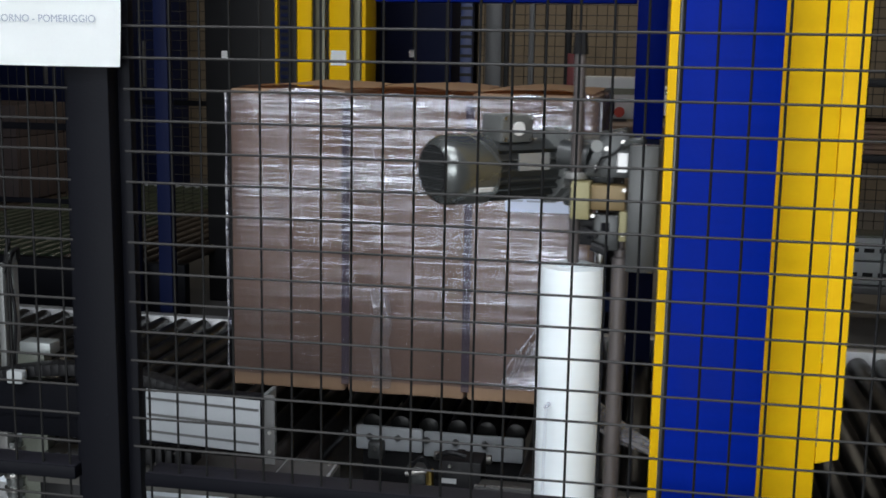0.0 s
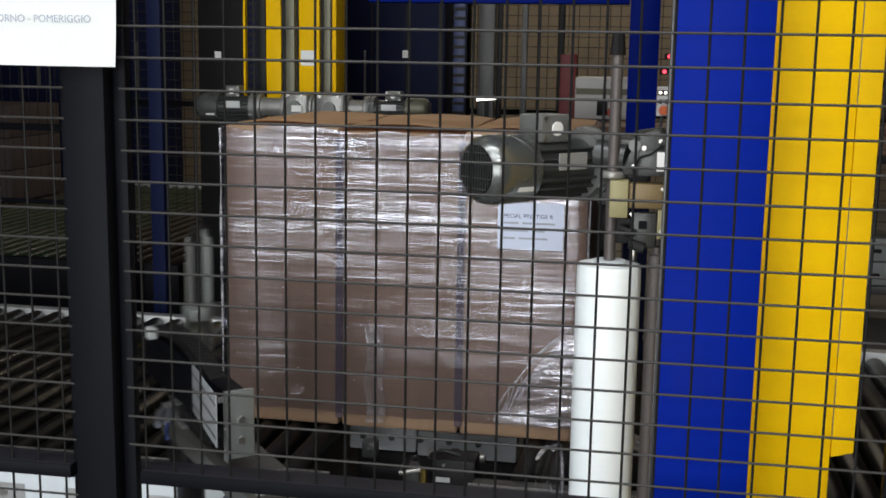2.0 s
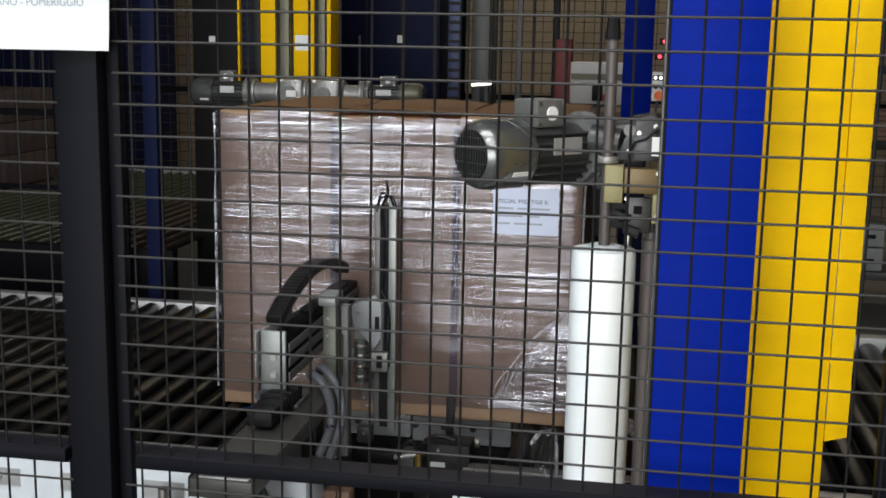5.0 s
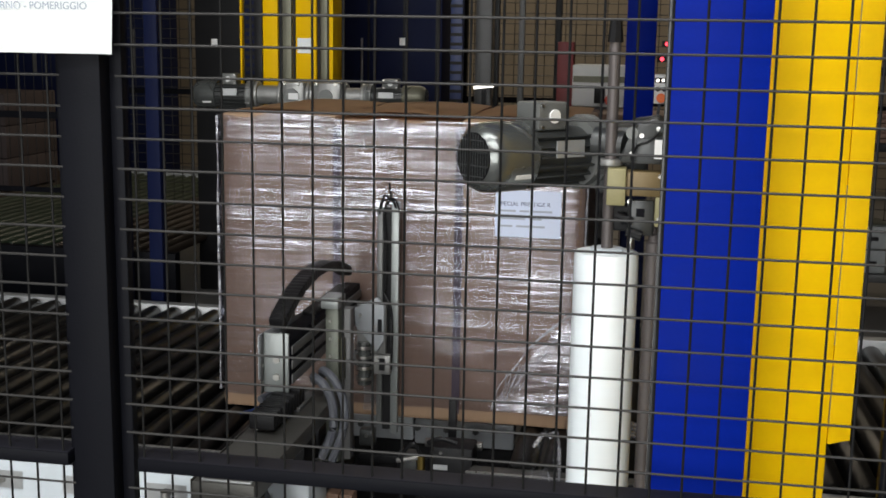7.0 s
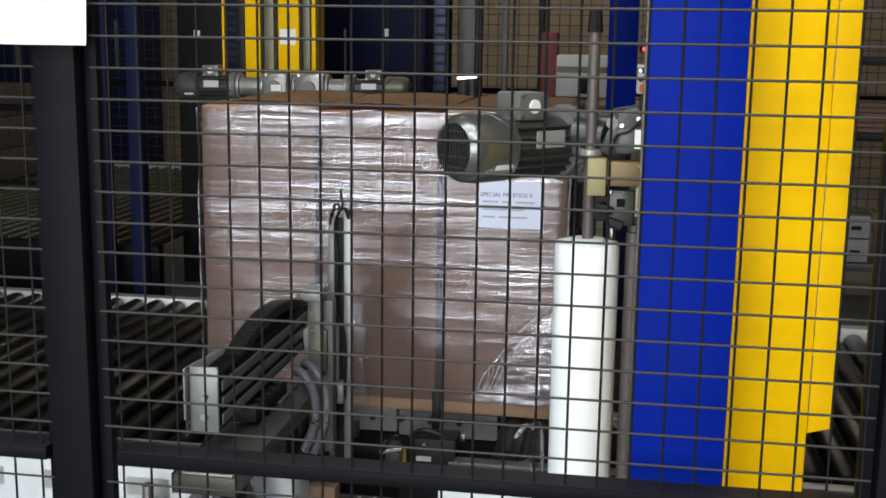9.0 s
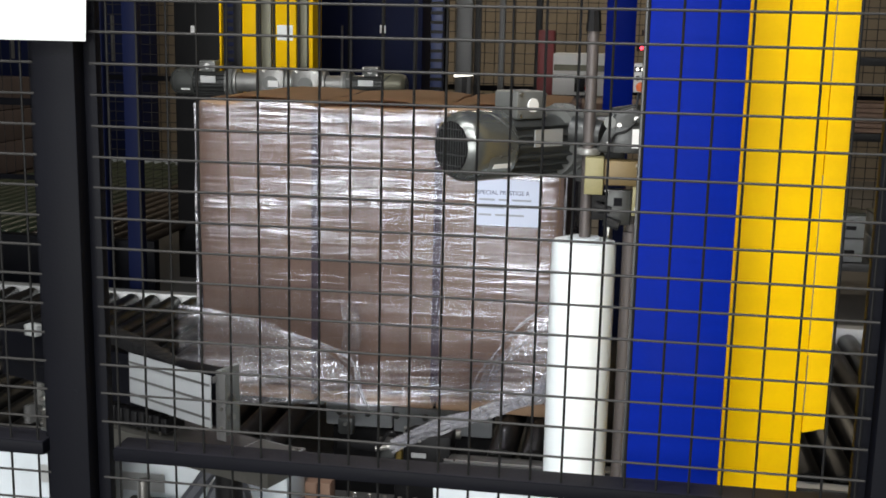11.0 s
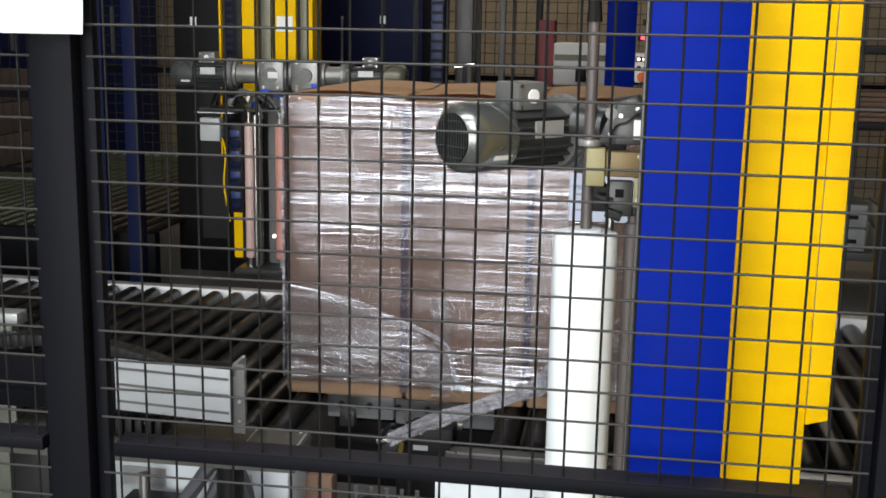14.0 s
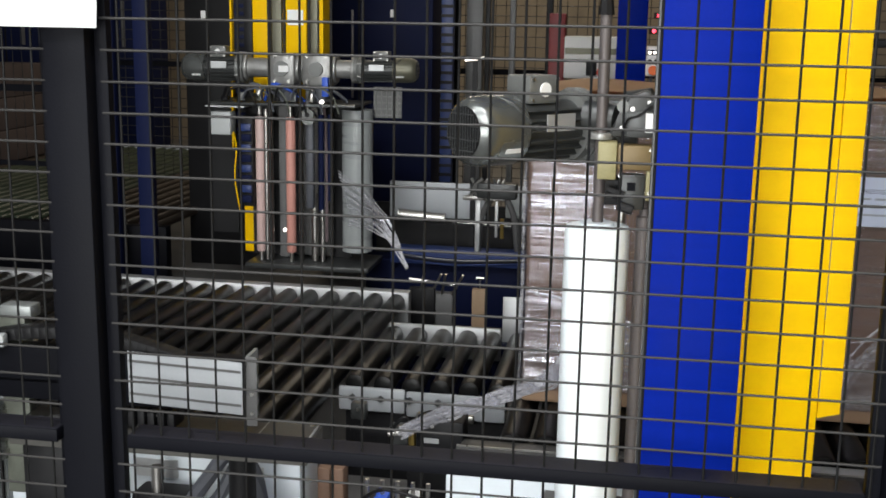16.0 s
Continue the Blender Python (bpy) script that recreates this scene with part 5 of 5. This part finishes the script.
part("case", bm_box(-0.026, 0.026, 0, 0.05, -0.055, 0.06, 0.004), "white", cb)
part("emergency_stop", bm_cyl((0.002, 0, -0.032), (0.002, -0.025, -0.032), 0.018, seg=20), "orange", cb, "orange mushroom button")
for x in (-0.011, 0.013):
    part("button", bm_cyl((x, 0, 0.002), (x, -0.01, 0.002), 0.009, seg=14), "black", cb)
part("selector_panel", bm_box(-0.024, 0.02, -0.003, -0.0005, 0.026, 0.046), "black", cb, smooth=False)
for x in (-0.013, 0.007):
    part("lamp", bm_cyl((x, -0.003, 0.036), (x, -0.008, 0.036), 0.006, seg=12), "lamp_white", cb)
part("cable", bm_tube([(-0.002, 0.02, -0.055), (-0.01, 0.02, -0.12), (-0.02, 0.03, -0.2)], 0.006), "hose", cb)
for z, x in ((1.607, 0.537), (1.547, 0.52)):
    led = thing("signal_light", "small glowing red signal light", "light", (x, 2.95, z))
    part("lens", bm_cyl((0, 0, 0), (0, -0.012, 0), 0.008, seg=12), "led_red", led)
    part("bracket", bm_box(-0.02, 0.04, 0.001, 0.02, -0.012, 0.012), "black", led)

# dark machine cabinets and posts in the distance
nav = thing("machine_cabinet", "dark navy tall machine cabinet", "cabinet", (-1.1, 5.1, 0))
part("body", bm_box(-0.36, 0.34, 0, 0.6, 0, 2.3, 0.006), "blue_dark", nav)
for x in (-0.12, 0.1, 0.3):
    part("door_gap", bm_box(x, x + 0.012, -0.004, -0.0005, 0.1, 2.2), "black", nav, smooth=False)
part("sticker", bm_box(0.08, 0.115, -0.006, -0.0045, 1.58, 1.625), "white", nav, "small white sticker", smooth=False)
part("antenna", bm_cyl((-0.13, -0.1, 1.1), (-0.13, -0.1, 1.62), 0.007, seg=8), "steel", nav)
bk = thing("machine_cabinet", "black tall cabinet behind the rear arm", "cabinet", (-2.15, 5.1, 0))
part("body", bm_box(-0.18, 0.42, 0, 0.6, 0, 2.3, 0.006), "black", bk)
part("sticker", bm_box(-0.07, -0.03, -0.003, -0.0005, 1.55, 1.6), "white", bk, smooth=False)
for x, y, w, mt, lb in ((-0.65, 5.0, 0.035, "air_hose", "slim blue steel guard post"), (-1.82, 3.35, 0.033, "blue_dark", "dark blue steel guard post by the infeed"), (-0.53, 5.3, 0.05, "grey_paint", "grey steel machine post"), (-0.4, 4.9, 0.014, "black", "thin black steel guard post"), (-0.29, 5.2, 0.018, "grey_paint", "slim grey steel guard post"), (-0.1, 5.6, 0.02, "black", "thin black steel post"), (-2.6, 4.4, 0.04, "black", "black steel post beside the infeed")):
    pp = thing("guard_post", lb, "post", (x, y, 0), group="background posts")
    part("tube", bm_box(-w, w, -w, w, 0, 2.4, 0.003), mt, pp)
    if mt == "air_hose":
        for k in range(40):
            part("clip", bm_box(-w - 0.004, w + 0.004, -w - 0.004, -w - 0.0005, 0.1 + 0.055 * k, 0.118 + 0.055 * k), "black", pp, smooth=False)

rf = thing("rear_fence", "dark mesh guard fence along the far aisle", "fence", (0, 6.2, 0))
wf = None
for k in range(30):
    m = pose(-0.2, 0, 0.2 + 0.07 * k)
    wf = part("wire", bm_cyl((-3.4, 0, 0), (3.4, 0, 0), 0.003, seg=6), "wire", rf) if wf is None else wf
    if k == 0:
        wf.matrix_basis = m
    else:
        piece("wire", wf, rf, m)
wf = None
for k in range(97):
    m = pose(-3.6 + 0.07 * k, 0.006, 0)
    if wf is None:
        wf = part("wire", bm_cyl((0, 0, 0.15), (0, 0, 2.3), 0.003, seg=6), "wire", rf)
        wf.matrix_basis = m
    else:
        piece("wire", wf, rf, m)
for x in (-3.6, -2.2, -0.8, 0.4, 1.8, 3.2):
    part("post", bm_box(x - 0.025, x + 0.025, -0.03, 0.03, 0, 2.35), "black_steel", rf)
part("rail", bm_box(-3.6, 3.2, -0.035, -0.031, 1.2, 1.24), "black_steel", rf)

wm = thing("white_machine", "white control desk with a dark slot and red button", "control desk", (0.195, 5.0, -0.012))
part("body", bm_box(-0.16, 0.16, 0, 0.3, 1.26, 1.5, 0.006), "white", wm)
part("stand", bm_box(-0.1, 0.1, 0.05, 0.25, 0.012, 1.259, 0.004), "grey_paint", wm)
part("band", bm_box(-0.155, 0.155, -0.004, -0.0005, 1.4, 1.435), "olive", wm, smooth=False)
part("slot", bm_box(-0.03, 0.03, -0.02, -0.0005, 1.28, 1.37, 0.004), "black", wm)
part("button", bm_cyl((0.06, 0, 1.3), (0.06, -0.03, 1.3), 0.03, seg=16), "red", wm, "red button")
rd = thing("fire_cabinet", "dark red tall fire cabinet on a foot", "cabinet", (-0.045, 5.5, 0))
part("body", bm_box(-0.05, 0.05, 0, 0.15, 0.6, 1.62, 0.004), "dark_red", rd)
part("foot", bm_box(-0.04, 0.04, 0.02, 0.13, 0, 0.599, 0.004), "black", rd)
wb = thing("table", "light wooden worktop on dark legs in the distance", "table", (0.3, 4.6, 0))
part("top", bm_box(-0.35, 0.6, -0.2, 0.3, 1.2, 1.24, 0.004), "wood", wb)
for x in (-0.3, 0.55):
    part("leg", bm_box(x - 0.025, x + 0.025, -0.15, 0.25, 0, 1.199), "black", wb)
fl = thing("tube_lamp", "short white fluorescent tube lamp on a post", "lamp", (-0.36, 4.1, 0))
part("tube", bm_cyl((-0.05, 0, 1.375), (0.05, 0, 1.385), 0.007, seg=14), "lamp_white", fl)
part("bracket", bm_box(-0.012, 0.012, 0.0125, 0.03, 0, 1.39), "black", fl)
# added dark cabinets stand in for the unlit background, hiding the lit wall
for x in (-5.4, -6.6):
    dk = thing("machine_cabinet", "added dark navy cabinet past the far conveyor", "cabinet", (x, 10.3, 0), group="dark cabinets")
    part("body", bm_box(-0.5, 0.48, 0, 0.6, 0, 2.5, 0.006), "blue_dark", dk)
    part("door_gap", bm_box(-0.01, 0.01, -0.004, -0.0005, 0.1, 2.4), "black", dk, smooth=False)
    part("panel_strip", bm_box(0.2, 0.24, -0.006, -0.0005, 1.2, 1.7), "grey_paint", dk, smooth=False)

# second roller conveyor in the dim aisle
farc = thing("roller_conveyor", "dim far roller conveyor with green and rusty rollers", "roller conveyor")
kinds = {}
for k in range(40):
    x = -6.2 + 0.1 * k
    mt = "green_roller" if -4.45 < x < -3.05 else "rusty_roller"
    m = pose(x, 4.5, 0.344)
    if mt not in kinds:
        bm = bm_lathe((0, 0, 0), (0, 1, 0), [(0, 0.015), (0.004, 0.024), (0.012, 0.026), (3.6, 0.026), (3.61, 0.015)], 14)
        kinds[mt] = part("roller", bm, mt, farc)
        kinds[mt].matrix_basis = m
    else:
        piece("roller", kinds[mt], farc, m)
part("near_channel", bm_box(-6.4, -2.2, 4.42, 4.49, 0.0, 0.36, 0.003), "black_steel", farc)
part("far_channel", bm_box(-6.4, -2.2, 8.12, 8.18, 0.18, 0.38, 0.003), "zinc", farc)
for x in (-6.0, -4.4, -2.5):
    for y in (4.45, 8.15):
        part("leg", bm_box(x - 0.04, x + 0.04, y - 0.03, y + 0.03, 0, 0.1795, 0.003), "grey_paint", farc)
stack = thing("carton_stack", "dim reddish stacked cartons on the far conveyor", "carton stack", (-5.15, 7.0, 0.37))
for i in range(3):
    for j in range(3):
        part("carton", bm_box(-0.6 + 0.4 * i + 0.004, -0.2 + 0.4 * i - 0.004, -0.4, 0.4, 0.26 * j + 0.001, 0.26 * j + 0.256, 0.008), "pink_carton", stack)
lf = thing("aisle_fence", "dark mesh fence beside the far conveyor", "fence", (0, 4.25, 0))
for x in (-4.3, -3.45, -2.62, -2.42):
    part("post", bm_box(x - 0.03, x + 0.03, -0.03, 0.03, 0, 2.4, 0.003), "blue_dark" if x > -2.5 else "black_steel", lf)
wl = None
for k in range(31):
    m = pose(-4.27 + 0.055 * k, 0, 0)
    if wl is None:
        wl = part("wire", bm_cyl((0, 0, 0.75), (0, 0, 2.3), 0.002, seg=6), "wire_shaded", lf)
        wl.matrix_basis = m
    else:
        piece("wire", wl, lf, m)
part("rail", bm_box(-4.3, -2.42, -0.034, -0.031, 1.14, 1.18), "black_steel", lf)
part("rail", bm_box(-4.3, -2.42, -0.034, -0.031, 0.72, 0.75), "black_steel", lf)

# past the outfeed: crates on a low rack, boards behind a mesh
rack = thing("storage_rack", "dim low rack with brown boards", "rack", (2.3, 5.6, 0))
for x in (-0.75, 0.75):
    for y in (-0.2, 0.25):
        part("upright", bm_box(x - 0.03, x + 0.03, y - 0.03, y + 0.03, 0, 1.9, 0.003), "black_steel", rack)
for z in (0.2, 1.0, 1.45):
    part("shelf", bm_box(-0.72, 0.72, -0.17, 0.22, z, z + 0.05, 0.003), "black" if z > 0.5 else "grey_paint", rack)
for k in range(6):
    part("board", bm_box(-0.7 + 0.01 * k, 0.68 - 0.02 * (k % 3), -0.15, 0.2, 1.052 + 0.03 * k, 1.078 + 0.03 * k, 0.002), "wood", rack)
for i, x in enumerate((1.78, 2.18, 2.6)):
    cr = thing("crate", "greyish white slotted plastic crate on the rack", "crate", (x, 5.6, 0.252), group="stacked crates")
    for j in range(2):
        z = 0.002 + 0.15 * j
        part("box", bm_box(-0.17, 0.17, -0.14, 0.14, z, z + 0.14, 0.006), "crate", cr)
        for k in range(3):
            part("slot", bm_box(-0.12 + 0.09 * k, -0.06 + 0.09 * k, -0.1425, -0.1402, z + 0.05, z + 0.075), "black", cr, smooth=False)
    part("rim", bm_box(-0.175, 0.175, -0.145, 0.145, 0.2925, 0.305, 0.003), "mast_pale", cr)


# ---- what moves ----
def turn(a):
    return pose(CX, CY, 0, 0, 0, a)


def motions():
    swing = [(0.0, -3.6), (0.1, -2.62), (0.2, -1.8), (0.3, -1.08), (0.4, -0.46), (0.5, -0.12), (0.6, 0.0), (16.0, 0.0)]
    for arm in (front_arm, rear_arm):
        walk(arm, [(t, turn(a)) for t, a in swing])
    walk(guard, [(t, turn(a * 0.43)) for t, a in swing])
    lift = [(0.0, 0.118), (0.5, 0.092), (1.0, 0.057), (1.5, 0.022), (1.8, 0.004), (2.0, 0.0), (12.5, 0.0)]
    rows = [(t, pose(-0.302, 2.19, ROLL_TOP + h)) for t, h in lift]
    for t, s in LOAD_SHIFT:
        rows.append((t, pose(-0.302 + s, 2.19, ROLL_TOP)))
    walk(load, rows)
    # the cut lap swings from the roll on to the load
    walk(lap, [(t, pose(*HINGE, 0, 0, a)) for t, a in ((0.0, 88.0), (9.9, 88.0), (10.3, 70.0), (10.7, 38.0), (11.1, 6.0), (11.25, 0.0), (16.0, 0.0))])
    # 91: lying along the fence; 0: reaching towards the load
    walk(cutter, [(t, pose(*(Vector(PIVOT) + AXLE), 0, 0, a) @ Matrix.Translation(-AXLE)) for t, a in CUTTER_TURN])
    walk(slide, [(t, pose(0, s * 1.06 - 0.015, 0.01)) for t, s in CUTTER_SLIDE])
    walk(chain_ob, [(t, pose(0, 0.12 * (1 - s / 0.36), -0.085 * (1 - s / 0.36))) for t, s in CUTTER_SLIDE])
    walk(finger, [(0.0, pose(0, 0, -0.12)), (2.2, pose(0, 0, -0.12)), (2.7, pose(0, 0, 0)), (9.3, pose(0, 0, 0)), (10.3, pose(0, 0, -0.12)), (16.0, pose(0, 0, -0.12))])
    rope_turn = [(0.0, -112.0), (9.25, -112.0), (9.8, -75.0), (10.4, -35.0), (11.1, 0.0), (16.0, 0.0)]
    walk(rope, [(t, pose(0.33, 0.9, 0.78, 0, 0, a)) for t, a in rope_turn])


LOAD_SHIFT = ((12.6, 0.000), (12.8, 0.012), (13.0, 0.043), (13.2, 0.074), (13.4, 0.123), (13.6, 0.179), (13.8, 0.237), (14.0, 0.293), (14.2, 0.368), (14.5, 0.478), (14.8, 0.597), (15.0, 0.670), (15.2, 0.729), (15.5, 0.856), (15.8, 0.971), (16.0, 1.042))
CUTTER_TURN = ((0.0, 91.0), (1.25, 91.0), (1.45, 84.0), (1.6, 72.0), (1.8, 55.0), (2.0, 40.0), (2.2, 25.0), (2.4, 17.5), (2.6, 8.5), (2.8, 1.5), (3.0, 0.0), (10.0, 0.0), (10.25, 11.0), (10.5, 30.0), (10.75, 50.0), (11.0, 69.0), (11.2, 79.0), (11.4, 85.0), (11.7, 89.0), (12.1, 91.0), (16.0, 91.0))
CUTTER_SLIDE = ((0.0, 0.0), (4.0, 0.0), (4.2, 0.06), (4.7, 0.3), (5.1, 0.36), (8.1, 0.36), (8.3, 0.2), (8.5, 0.04), (8.65, 0.0), (16.0, 0.0))
motions()
